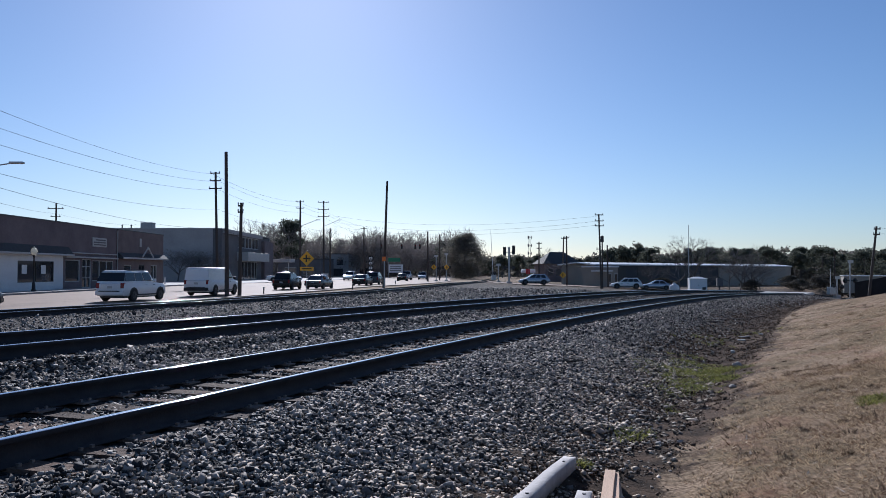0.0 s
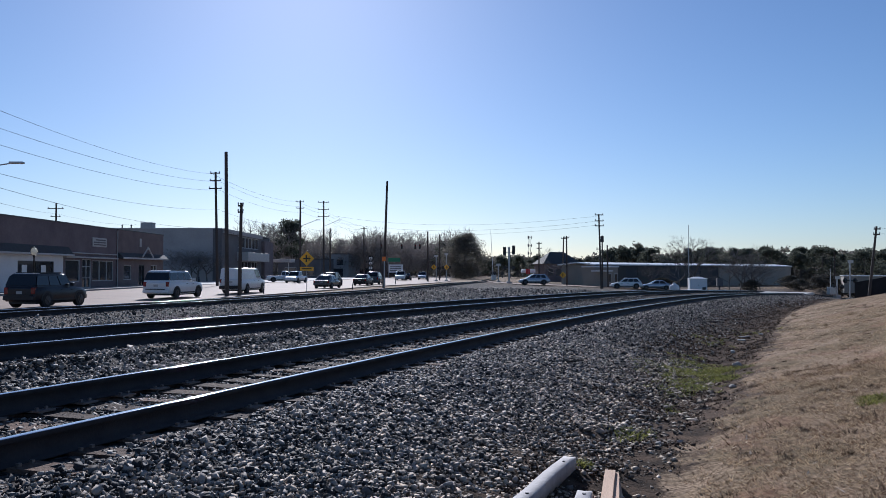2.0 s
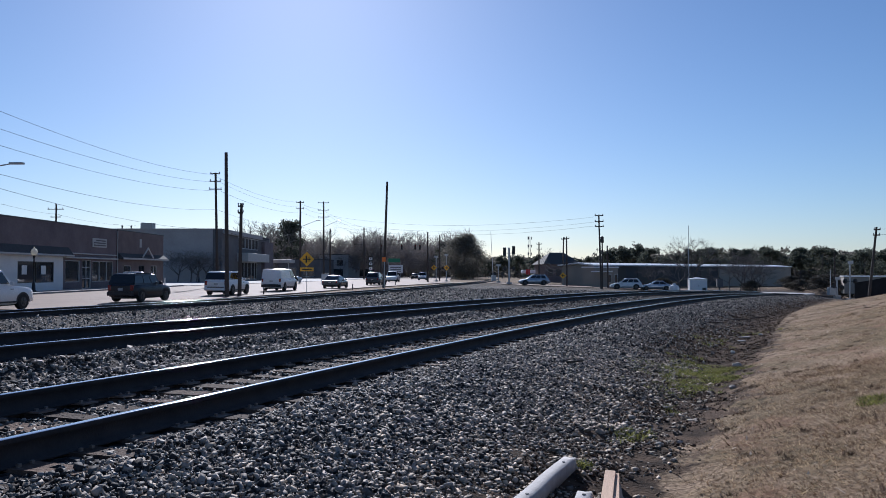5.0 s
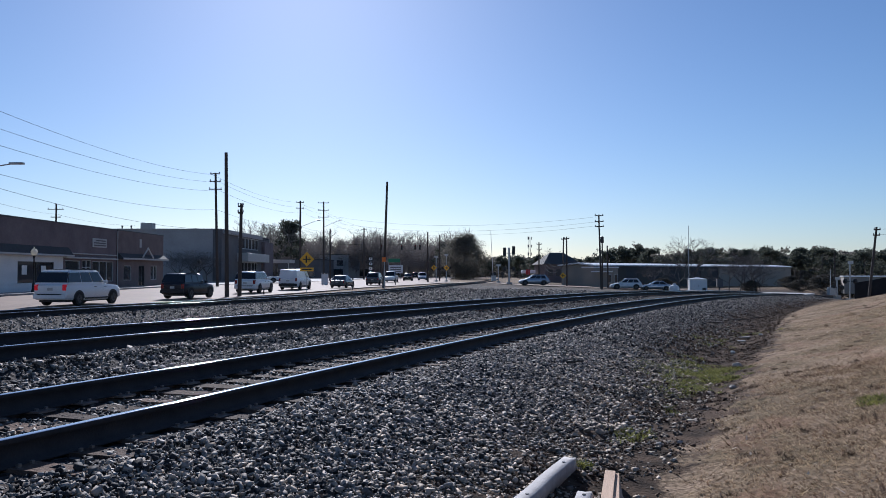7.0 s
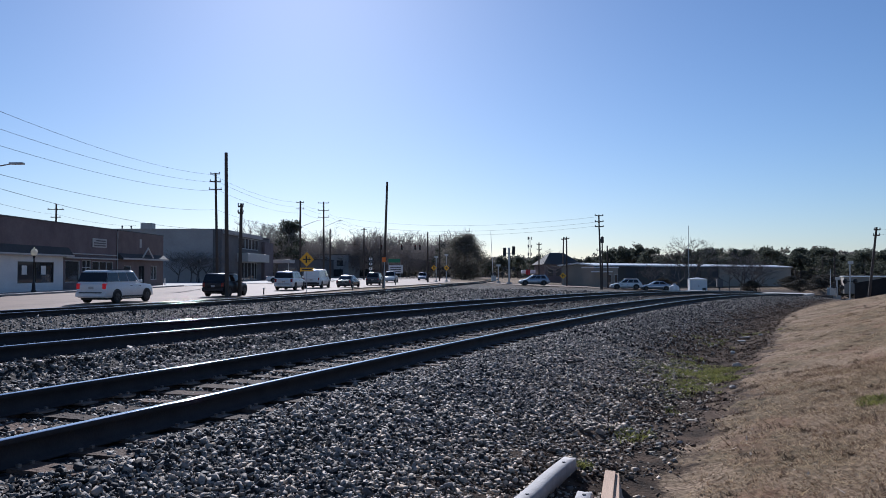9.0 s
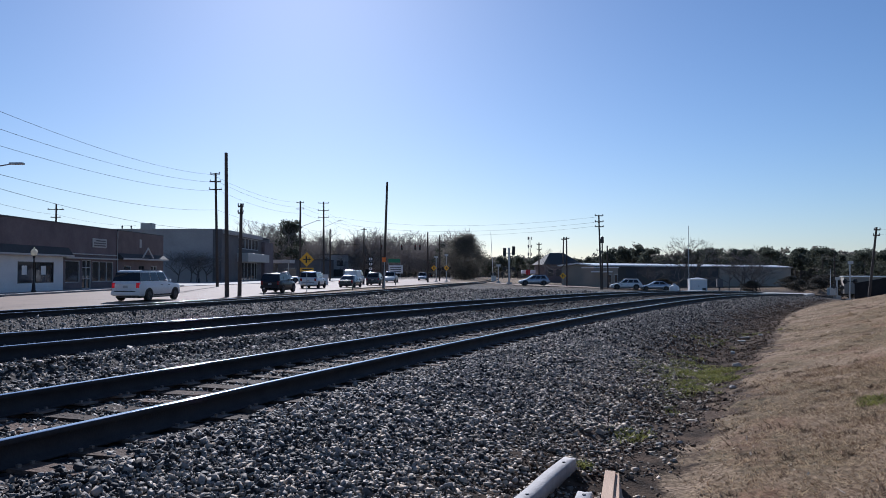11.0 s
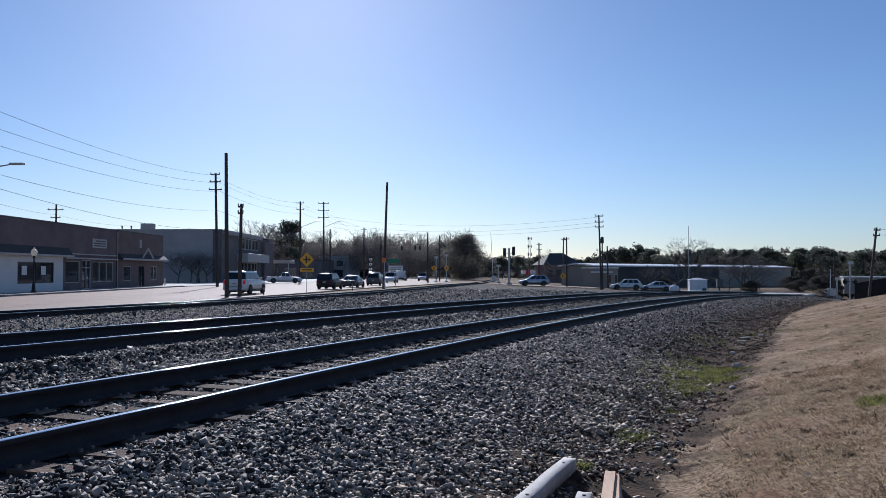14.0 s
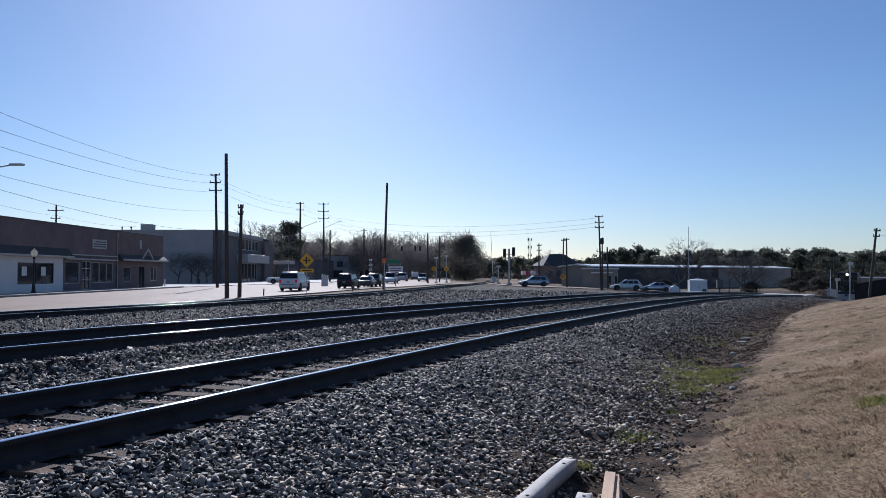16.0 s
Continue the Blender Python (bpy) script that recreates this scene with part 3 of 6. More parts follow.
# ---- roads ----
RIGHT_LANE = [(5, -26.2), (24, -23.4), (44, -20.2), (60, -17), (80, -13.6), (97, -11.1), (110, -9.6), (140, -8), (180, -7), (230, -6), (300, -4)]
LEFT_LANE = [(5, -26.6), (24, -23.8), (44, -20.8), (61, -17.9), (85, -15.4), (109, -13.6), (122, -12.4), (150, -10.3), (180, -9), (230, -7.5), (300, -5)]
ONCOMING = [(5, -31.2), (40, -31.2), (60, -31), (90, -29), (105, -27.3), (120, -24.6), (154, -19.4), (200, -14), (260, -11), (330, -8)]
ROAD_Z = 0.12


def strip(name, label, left, right, ys, z, mat, category, thick=0.12):
    """A paved strip between two edges, with thickness."""
    bm = bmesh.new()
    rows = []
    for yy in ys:
        a, b = float(spline(left, yy)), float(spline(right, yy))
        rows.append([bm.verts.new((a, yy, z - thick)), bm.verts.new((a, yy, z)), bm.verts.new(((a + b) / 2, yy, z + 0.03)), bm.verts.new((b, yy, z)), bm.verts.new((b, yy, z - thick))])
    for p, q in zip(rows, rows[1:]):
        for i in range(4):
            bm.faces.new((p[i], p[i + 1], q[i + 1], q[i]))
    return tagged(part(name, bm, mat, smooth=True), label, category, kind="structure")


KERB = [(-60, -33.4), (100, -33.4), (118, -31), (150, -25), (200, -19.5), (330, -13)]
NEAR_EDGE = [(yy, xx + float(np.interp(yy, [97, 140, 180], [2.1, 8.6, 8.6]))) for yy, xx in RIGHT_LANE]
strip("road", "sunlit worn asphalt main road", KERB, [(-60, -33), *NEAR_EDGE], [-60, *range(-50, 330, 4)], ROAD_Z, "asphalt", "road")
strip("pavement", "concrete pavement in front of the shops", [(-60, -36.5), (104, -36.5)], [(-60, -33.42), (104, -33.42)], [-60, *range(-50, 104, 4)], ROAD_Z + 0.15, "old_concrete", "pavement", 0.27)
strip("pavement", "concrete forecourt with a pale kerb", [(104, -60), (150, -44), (230, -34)], [(104, -33.5), (118, -31.1), (150, -25.1), (200, -19.6), (230, -17.6)], range(104, 231, 6), ROAD_Z + 0.06, "old_concrete", "pavement", 0.2)


def crossing_road(name, label, pts, half, mat, rise=0.03):
    bm = bmesh.new()
    rows = []
    for i, (x, y) in enumerate(pts):
        a, b = Vector(pts[max(i - 1, 0)]), Vector(pts[min(i + 1, len(pts) - 1)])
        d = (b - a).normalized()
        nrm = Vector((-d.y, d.x))
        row = []
        for k in (-1, -0.33, 0.33, 1):
            px, py = x + nrm.x * half * k, y + nrm.y * half * k
            row.append(bm.verts.new((px, py, max(gz(px, py), gz(x, y) - 0.1) + rise)))
        rows.append(row)
    for p, q in zip(rows, rows[1:]):
        for i in range(3):
            bm.faces.new((p[i], q[i], q[i + 1], p[i + 1]))
    g = bmesh.ops.extrude_face_region(bm, geom=bm.faces[:])
    bmesh.ops.translate(bm, verts=[v for v in g["geom"] if isinstance(v, bmesh.types.BMVert)], vec=(0, 0, 0.05))
    bmesh.ops.recalc_face_normals(bm, faces=bm.faces[:])
    return tagged(part(name, bm, mat), label, "road", kind="structure")


def between(a, b, n):
    return [(a[0] + (b[0] - a[0]) * i / n, a[1] + (b[1] - a[1]) * i / n) for i in range(n + 1)]


crossing_road("side_road", "pale side road crossing the siding", between((-5, 142), (8, 131), 8) + between((8, 131), (40, 124), 10)[1:], 4.0, "asphalt")


def level_crossing():
    """Concrete deck across both tracks, level with the rail heads."""
    a, b = Vector((25.6, 84.2, 0.0)), Vector((35.9, 77.4, -0.17))
    d = (b - a).normalized()
    side = Vector((-d.y, d.x, 0)).normalized() * 2.6
    top = thing("crossing_road", "sunlit concrete road over the level crossing", "road", kind="structure")
    n = 14
    for k in range(n):
        p, q = a.lerp(b, k / n) + d * 0.008, a.lerp(b, (k + 1) / n) - d * 0.008
        bm = bmesh.new()
        vs = [bm.verts.new(c) for c in (p - side, q - side, q + side, p + side)]
        ws = [bm.verts.new(c.co - Vector((0, 0, 0.25))) for c in vs]
        bm.faces.new(vs)
        bm.faces.new(ws[::-1])
        for i in range(4):
            bm.faces.new((vs[i], ws[i], ws[(i + 1) % 4], vs[(i + 1) % 4]))
        bmesh.ops.recalc_face_normals(bm, faces=bm.faces[:])
        part("panel", bm, "concrete", top)


level_crossing()


# ---- shops ----
def wall_holes(bm, x0, x1, y0, y1, z0, z1, holes):
    """A wall in the plane of x with rectangular openings (y0, y1, z0, z1) through it."""
    ysn = sorted({y0, y1, *[h[0] for h in holes], *[h[1] for h in holes]})
    zsn = sorted({z0, z1, *[h[2] for h in holes], *[h[3] for h in holes]})
    for a, b in zip(ysn, ysn[1:]):
        lo = None
        for c, d in zip(zsn, zsn[1:]):
            hole = any(h[0] <= a and b <= h[1] and h[2] <= c and d <= h[3] for h in holes)
            if not hole and lo is None:
                lo = c
            if hole and lo is not None:
                box(bm, x0, x1, a, b, lo, c)
                lo = None
        if lo is not None:
            box(bm, x0, x1, a, b, lo, z1)
    bmesh.ops.remove_doubles(bm, verts=bm.verts[:], dist=0.001)


FX = -36.4  # the shops' street face


def window(parent, y0, y1, z0, z1, bars=(), mat="dark_trim", depth=0.12, x=FX, fw=0.07, cross=()):
    """A glazed opening: frame, glass panes, mullions."""
    w = part("window", a_box(x - depth - 0.05, x - depth - 0.01, y0, y1, z0, z1), "glass", parent, "dark shop window glass")
    bm = bmesh.new()
    for a, b, c, d in ((y0, y1, z0, z0 + fw), (y0, y1, z1 - fw, z1), (y0, y0 + fw, z0 + fw, z1 - fw), (y1 - fw, y1, z0 + fw, z1 - fw)):
        box(bm, x - depth, x - 0.02, a, b, c, d)
    for yb in bars:
        box(bm, x - depth, x - 0.03, yb - fw / 2, yb + fw / 2, z0 + fw, z1 - fw)
    for zb in cross:
        box(bm, x - depth, x - 0.035, y0 + fw, y1 - fw, zb - fw / 2, zb + fw / 2)
    part("window_frame", bm, mat, w)
    return w


def shop_row():
    g = 0.25
    # dark brick upper storey over a white ground floor
    a = thing("shop_building", "single-storey shop with white front under a dark brick parapet", "building")
    bm = bmesh.new()
    wall_holes(bm, FX - 0.3, FX, 40, 75.8, g, 3.45, [(57.5, 64.6, 1.0, 2.9), (67.7, 74.0, 1.0, 2.9)])
    part("wall", bm, "white_wall", a, "white painted ground floor wall")
    part("parapet", a_box(FX - 0.3, FX - 0.02, 40, 88.2, 3.75, 6.62, 0.02), "brick_dark", a, "dark brick parapet")
    part("coping", a_box(FX - 0.36, FX + 0.05, 40, 88.2, 6.62, 6.72), "dark_trim", a)
    part("eave", a_box(FX - 0.1, FX + 0.55, 40, 77.0, 3.45, 3.62, 0.02), "trim", a, "pale eave board over the shop front")
    bm = bmesh.new()
    vs = [bm.verts.new(p) for p in ((FX - 0.1, 40, 3.62), (FX + 0.5, 40, 3.62), (FX - 0.02, 40, 4.35), (FX - 0.1, 76.9, 3.62), (FX + 0.5, 76.9, 3.62), (FX - 0.02, 76.9, 4.35))]
    for f in ((0, 1, 2), (5, 4, 3), (0, 3, 4, 1), (1, 4, 5, 2), (2, 5, 3, 0)):
        bm.faces.new([vs[i] for i in f])
    part("awning", bm, "roof_dark", a, "dark shingled awning")
    part("back_wall", a_box(FX - 18, FX - 17.7, 40, 103, g, 6.4), "brick_dark", a)
    part("end_wall", a_box(FX - 17.7, FX - 0.3, 40, 40.3, g, 6.4), "brick_dark", a)
    part("roof", a_box(FX - 17.7, FX - 0.3, 40.3, 102.7, 6.0, 6.15), "roof_dark", a)
    for y0, y1 in ((57.5, 64.6), (67.7, 74.0)):
        w = window(a, y0, y1, 1.0, 2.9, [(y0 + y1) / 2])
    for yy in (68.6, 71.9):
        part("poster", a_box(FX - 0.125, FX - 0.115, yy, yy + 0.85, 1.75, 2.55), "paper", a, "white paper notice inside the window")
    # middle shop front
    bm = bmesh.new()
    wall_holes(bm, FX - 0.3, FX - 0.04, 75.8, 88.2, g, 3.75, [(76.3, 79.4, 0.95, 3.1), (79.9, 81.9, g, 3.2), (82.2, 87.4, 0.95, 3.1)])
    part("wall", bm, "brick_dark", a, "dark brick shop front")
    window(a, 76.3, 79.4, 0.95, 3.1, [], "trim", x=FX - 0.04)
    window(a, 82.2, 87.4, 0.95, 3.1, [84.0, 85.8], "trim", x=FX - 0.04)
    d = window(a, 79.9, 81.9, g + 0.02, 3.2, [80.9], "trim", x=FX - 0.04, cross=(2.45, 1.3))
    d.name = "glass_door"
    part("ledge", a_box(FX - 0.05, FX + 0.3, 75.9, 88.0, 3.3, 3.45, 0.02), "trim", a, "pale ledge over the shop front")
    part("ledge", a_box(FX - 0.05, FX + 0.12, 75.9, 88.0, 3.75, 3.86, 0.02), "trim", a)
    s = part("sign_board", a_box(FX - 0.02, FX + 0.08, 82.0, 85.4, 4.55, 5.5, 0.015), "trim", a, "pale shop sign board with grey bars")
    for k, zz in enumerate((4.7, 4.95, 5.2)):
        part("lettering_bar", a_box(FX + 0.08, FX + 0.1, 82.3 + 0.4 * (k == 2), 85.1, zz, zz + 0.13), "dark_wall", s)
    part("downpipe", a_tube((FX + 0.06, 88.3, g), (FX + 0.06, 88.3, 6.5), 0.06), "trim", a, "pale downpipe")
    # brown brick shop with a little gable
    b = thing("shop_building", "brown brick shop with small gabled porch roof", "building")
    bm = bmesh.new()
    wall_holes(bm, FX - 0.3, FX, 88.5, 102.9, g, 6.62, [(90.2, 92.4, 1.0, 2.7), (94.6, 96.4, g, 2.75), (98.6, 100.6, 1.0, 2.75)])
    part("wall", bm, "brick_brown", b)
    part("end_wall", a_box(FX - 17.7, FX - 0.3, 102.6, 102.9, g, 6.6), "brick_brown", b)
    part("coping", a_box(FX - 0.36, FX + 0.05, 88.5, 102.95, 6.62, 6.72), "dark_trim", b)
    window(b, 90.2, 92.4, 1.0, 2.7, [], "trim")
    window(b, 94.6, 96.4, g + 0.02, 2.75, [95.5], "dark_trim").name = "glass_door"
    window(b, 98.6, 100.6, 1.0, 2.75, [99.6], "trim")
    bm = bmesh.new()
    vs = [bm.verts.new(p) for p in ((FX, 88.6, 4.1), (FX + 0.6, 88.6, 3.55), (FX + 0.6, 88.6, 3.4), (FX, 88.6, 3.4), (FX, 103.2, 4.1), (FX + 0.6, 103.2, 3.55), (FX + 0.6, 103.2, 3.4), (FX, 103.2, 3.4))]
    for f in ((3, 2, 1, 0), (4, 5, 6, 7), (0, 1, 5, 4), (1, 2, 6, 5), (2, 3, 7, 6)):
        bm.faces.new([vs[i] for i in f])
    part("awning", bm, "roof_dark", b, "dark shingled awning")
    part("fascia", a_box(FX + 0.58, FX + 0.66, 88.6, 103.2, 3.38, 3.58), "trim", b)
    bm = bmesh.new()
    for y0, y1 in ((94.2, 95.9), (97.6, 95.9)):
        vs = [bm.verts.new(p) for p in ((FX + 0.7, y0, 3.6), (FX + 0.7, y0, 3.8), (FX + 0.7, y1, 4.95), (FX + 0.7, y1, 4.75), (FX + 0.6, y0, 3.6), (FX + 0.6, y0, 3.8), (FX + 0.6, y1, 4.95), (FX + 0.6, y1, 4.75))]
        for f in ((0, 1, 2, 3), (7, 6, 5, 4), (1, 5, 6, 2), (0, 3, 7, 4)):
            bm.faces.new([vs[i] for i in f])
    part("gable", bm, "trim", b, "small pale gable over the door")
    part("wall_vent", a_box(FX, FX + 0.05, 94.8, 95.4, 4.9, 5.9), "trim", b)


shop_row()


def grey_hall():
    """The larger grey building behind the shops, its flank towards the tracks."""
    x0, x1, y0, y1, zt = -62.0, -40.4, 144.0, 184.0, 9.7
    h = thing("commercial_building", "two-storey grey building with white entrance canopy", "building")
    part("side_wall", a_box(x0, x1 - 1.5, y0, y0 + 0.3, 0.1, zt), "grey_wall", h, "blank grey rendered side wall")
    part("corner_pier", a_box(x1 - 1.5, x1 + 0.1, y0 - 0.1, y0 + 1.5, 0.1, zt), "dark_wall", h)
    bm = bmesh.new()
    wall_holes(bm, x1 - 0.3, x1, y0 + 1.5, y1, 0.1, zt, [(156, 173, 6.6, 8.9), (158, 172, 0.1, 4.0)])
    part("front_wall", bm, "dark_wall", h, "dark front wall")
    for a, b in ((156, 161.6), (161.8, 167.2), (167.4, 173)):
        window(h, a, b, 6.6, 8.9, [(a + b) / 2], "trim", x=x1, fw=0.15)
    window(h, 158, 172, 0.12, 4.0, [161, 164, 167, 170], "trim", x=x1, fw=0.18)
    part("canopy", a_box(x1, x1 + 2.2, 155, 174, 4.0, 5.7, 0.05), "trim", h, "broad white canopy")
    part("parapet_band", a_box(x1 - 0.2, x1 + 0.5, y0 + 0.5, 175, zt - 0.7, zt + 0.1, 0.03), "grey_wall", h)
    part("end_block", a_box(x1 - 6, x1 + 0.7, 176, 185, 0.1, 8.6), "brick_dark", h, "dark brick end block")
    part("roof", a_box(x0, x1, y0 + 0.3, y1, zt - 0.4, zt - 0.2), "roof_dark", h)
    part("back_wall", a_box(x0, x1, y1, y1 + 0.3, 0.1, zt), "grey_wall", h)
    part("coping", a_box(x0 - 0.1, x1 + 0.1, y0 - 0.12, y0 + 0.35, zt, zt + 0.15), "trim", h)
    u = thing("roof_unit", "boxy rooftop air conditioner on the grey building", "air conditioner", pose(-56, 150, zt - 0.2))
    part("housing", a_box(-1.1, 1.1, -0.9, 0.9, 0.25, 1.7, 0.04), "trim", u)
    part("curb", a_box(-1.2, 1.2, -1, 1, 0, 0.25), "dark_trim", u)
    for i, xx in enumerate((-60.5, -58.8)):
        v = thing("roof_vent", "small dark roof vent pipe", "vent", pose(xx, 149, zt - 0.2), group="roof vents")
        bm = a_tube((0, 0, 0), (0, 0, 1.0), 0.12)
        tube(bm, (0, 0, 1.0), (0, 0, 1.25), 0.22, 0.05)
        part("pipe", bm, "dark_trim", v)


grey_hall()


def plain_building(name, label, x, y, w, d, h, rz, wall, windows, roof="roof_dark", z=None):
    """A box building with parapet, roof and window units on its front (towards -y)."""
    z = gz(x, y) if z is None else z
    b = thing(name, label, "building", pose(x, y, z - 0.05, 0, 0, rz))
    part("wall", a_box(-w / 2, w / 2, 0, d, 0, h), wall, b)
    part("roof", a_box(-w / 2 - 0.15, w / 2 + 0.15, -0.15, d + 0.15, h, h + 0.22), roof, b)
    for a, c, z0, z1 in windows:
        wd = part("window", a_box(a, c, -0.03, 0.05, z0, z1), "glass", b)
        bm = bmesh.new()
        for p in ((a - 0.08, c + 0.08, z0 - 0.1, z0), (a - 0.08, c + 0.08, z1, z1 + 0.1), (a - 0.08, a, z0, z1), (c, c + 0.08, z0, z1)):
            box(bm, p[0], p[1], -0.08, 0.04, p[2], p[3])
        part("window_frame", bm, "trim", wd)
    return b


# low buildings along the road, further off
plain_building("roadside_shop", "low dark roadside shop with flat canopy", -38.99, 215, 12, 14, 5.2, -6, "dark_wall", [(-4, -1, 0.8, 3), (1, 4, 0.8, 3)])
plain_building("roadside_shop", "grey two-storey roadside building", -32.55, 235, 9, 16, 7.0, -6, "grey_wall", [(-3, -1, 3.8, 5.5), (1, 3, 3.8, 5.5), (-3, 3, 0.6, 2.8)])
plain_building("roadside_shop", "dark brick roadside shop with shaded front", -26.22, 255, 12, 16, 8.0, -4, "brick_brown", [(-4, -2, 4.6, 6.4), (1, 3, 4.6, 6.4), (-4, 4, 0.5, 3)])
plain_building("roadside_shop", "dark low shop beyond the junction", -18.84, 290, 9, 14, 5.5, 0, "dark_wall", [(-3, 3, 0.7, 2.8)])
cn = thing("fuel_canopy", "pale flat forecourt canopy on posts", "canopy", pose(-38.93, 192, gz(-38.93, 192)))
part("deck", a_box(-2.4, 2.4, -3, 3, 4.1, 4.9, 0.04), "trim", cn)
for cx in (-1.9, 1.9):
    part("post", a_tube((cx, -2.4, 0), (cx, -2.4, 4.1), 0.12), "trim", cn)


# ---- warehouse beyond the tracks ----
def warehouse():
    a, b = Vector((26.21, 138)), Vector((83.16, 190))
    d = (b - a).normalized()
    length = (b - a).length
    w = thing("warehouse", "long low metal warehouse with bright roof edge", "building", pose(a.x, a.y, -1.3, 0, 0, math.degrees(math.atan2(d.y, d.x))))
    h = 4.33
    # front coloured darker than the beige gable to stand for its shaded side
    part("wall", a_box(0.2, length, 0, 0.25, 0, h), "shade_metal", w, "metal front wall with shade put into its dark colour")
    part("end_wall", a_box(length - 34, length, -0.35, -0.02, 0, h - 0.1), "beige_wall", w, "beige metal wall panels")
    bm = bmesh.new()
    vs = [bm.verts.new(p) for p in ((0, 0, 0), (0, 7, 0), (0, 7, h), (0, 3.5, h + 0.35), (0, 0, h), (0.2, 0, 0), (0.2, 7, 0), (0.2, 7, h), (0.2, 3.5, h + 0.35), (0.2, 0, h))]
    bm.faces.new([vs[i] for i in (0, 4, 3, 2, 1)])
    bm.faces.new([vs[i] for i in (5, 6, 7, 8, 9)])
    for i in range(5):
        bm.faces.new((vs[i], vs[(i + 1) % 5], vs[5 + (i + 1) % 5], vs[5 + i]))
    part("gable_wall", bm, "beige_wall", w, "beige gable wall")
    part("gable_door", a_box(-0.06, 0.02, 0.6, 1.6, 0.9, 3.4), "dark_trim", w)
    for k in range(2):
        bm = bmesh.new()
        y0, y1, z0, z1 = ((-0.5, 3.5, h - 0.02, h + 0.35), (3.5, 7.5, h + 0.35, h - 0.02))[k]
        vs = [bm.verts.new(p) for p in ((-0.6, y0, z0), (length + 0.4, y0, z0), (length + 0.4, y1, z1), (-0.6, y1, z1), (-0.6, y0, z0 + 0.22), (length + 0.4, y0, z0 + 0.22), (length + 0.4, y1, z1 + 0.22), (-0.6, y1, z1 + 0.22))]
        for f in ((3, 2, 1, 0), (4, 5, 6, 7), (0, 1, 5, 4), (1, 2, 6, 5), (2, 3, 7, 6), (3, 0, 4, 7)):
            bm.faces.new([vs[i] for i in f])
        part("roof", bm, "white_metal", w, "bright white metal roof with deep fascia")
    part("back_wall", a_box(0.2, length, 6.75, 7, 0, h), "dark_wall", w)
    for k in range(5):
        part("loading_door", a_box(6 + k * 7.5, 9.6 + k * 7.5, -0.06, 0.02, 0.9, 3.9), "dark_trim", w)
    # small office in front
    o = plain_building("office_annex", "small pale annex with white flat canopy", 28.06, 131, 3.0, 5, 3.3, 42, "beige_wall", [(-1.3, -0.5, 0.9, 2.2), (0.5, 1.3, 0.9, 2.2)], "white_metal")
    part("canopy", a_box(-2.5, -1.3, -1.0, 2.5, 2.6, 2.8), "white_metal", o, "white flat canopy")
    # dark gabled house behind
    x, y = 26.4, 175
    hs = thing("house", "dark house with steep brown shingle roof", "house", pose(x, y, gz(x, y), 0, 0, 8))
    part("wall", a_box(-4.0, 4.0, 0, 9, 0, 4.2), "brick_brown", hs)
    bm = bmesh.new()
    vs = [bm.verts.new(p) for p in ((-4.5, -0.6, 4.0), (4.5, -0.6, 4.0), (4.5, 9.6, 4.0), (-4.5, 9.6, 4.0), (-1.6, 4.5, 6.7), (1.6, 4.5, 6.7))]
    for f in ((3, 2, 1, 0), (0, 1, 5, 4), (1, 2, 5), (2, 3, 4, 5), (3, 0, 4)):
        bm.faces.new([vs[i] for i in f])
    part("roof", bm, "roof_dark", hs, "dark hipped shingle roof")
    for cx in (-2.7, -0.9, 0.9, 2.7):
        part("window", a_box(cx - 0.5, cx + 0.5, -0.05, 0.04, 1.4, 2.9), "glass", hs)


warehouse()
sh = plain_building("shed", "small pale shed with low metal roof", 80.43, 150, 8, 5, 3.2, -20, "beige_wall", [], "roof_metal", z=-2.15)


# ---- signal cabinets and crossing gear ----
def cabinet(x, y, h, wd):
    z = gz(x, y)
    c = thing("signal_cabinet", "white steel railway signal cabinet", "cabinet", pose(x, y, z, 0, 0, -8))
    part("body", a_box(-wd / 2, wd / 2, 0, 1.6, 0.12, h, 0.03), "white_metal", c)
    part("plinth", a_box(-wd / 2 - 0.05, wd / 2 + 0.05, -0.05, 1.65, -0.3, 0.12), "concrete", c)
    bm = bmesh.new()
    vs = [bm.verts.new(p) for p in ((-wd / 2 - 0.08, -0.1, h), (wd / 2 + 0.08, -0.1, h), (wd / 2 + 0.08, 1.7, h), (-wd / 2 - 0.08, 1.7, h), (-0.2, 0.8, h + 0.22), (0.2, 0.8, h + 0.22))]
    for f in ((3, 2, 1, 0), (0, 1, 5, 4), (1, 2, 5), (2, 3, 4, 5), (3, 0, 4)):
        bm.faces.new([vs[i] for i in f])
    part("lid", bm, "white_metal", c)
    d = part("door", a_box(-wd / 2 + 0.12, 0.1, -0.035, 0.0, 0.25, h - 0.12, 0.01), "white_metal", c)
    part("handle", a_box(0.0, 0.05, -0.07, -0.035, h * 0.5, h * 0.5 + 0.18), "dark_trim", d)
    part("vent", a_box(wd / 2 - 0.6, wd / 2 - 0.15, -0.03, 0.0, 0.25, 0.75), "dark_trim", c)


cabinet(31.63, 98, 1.82, 2.1)


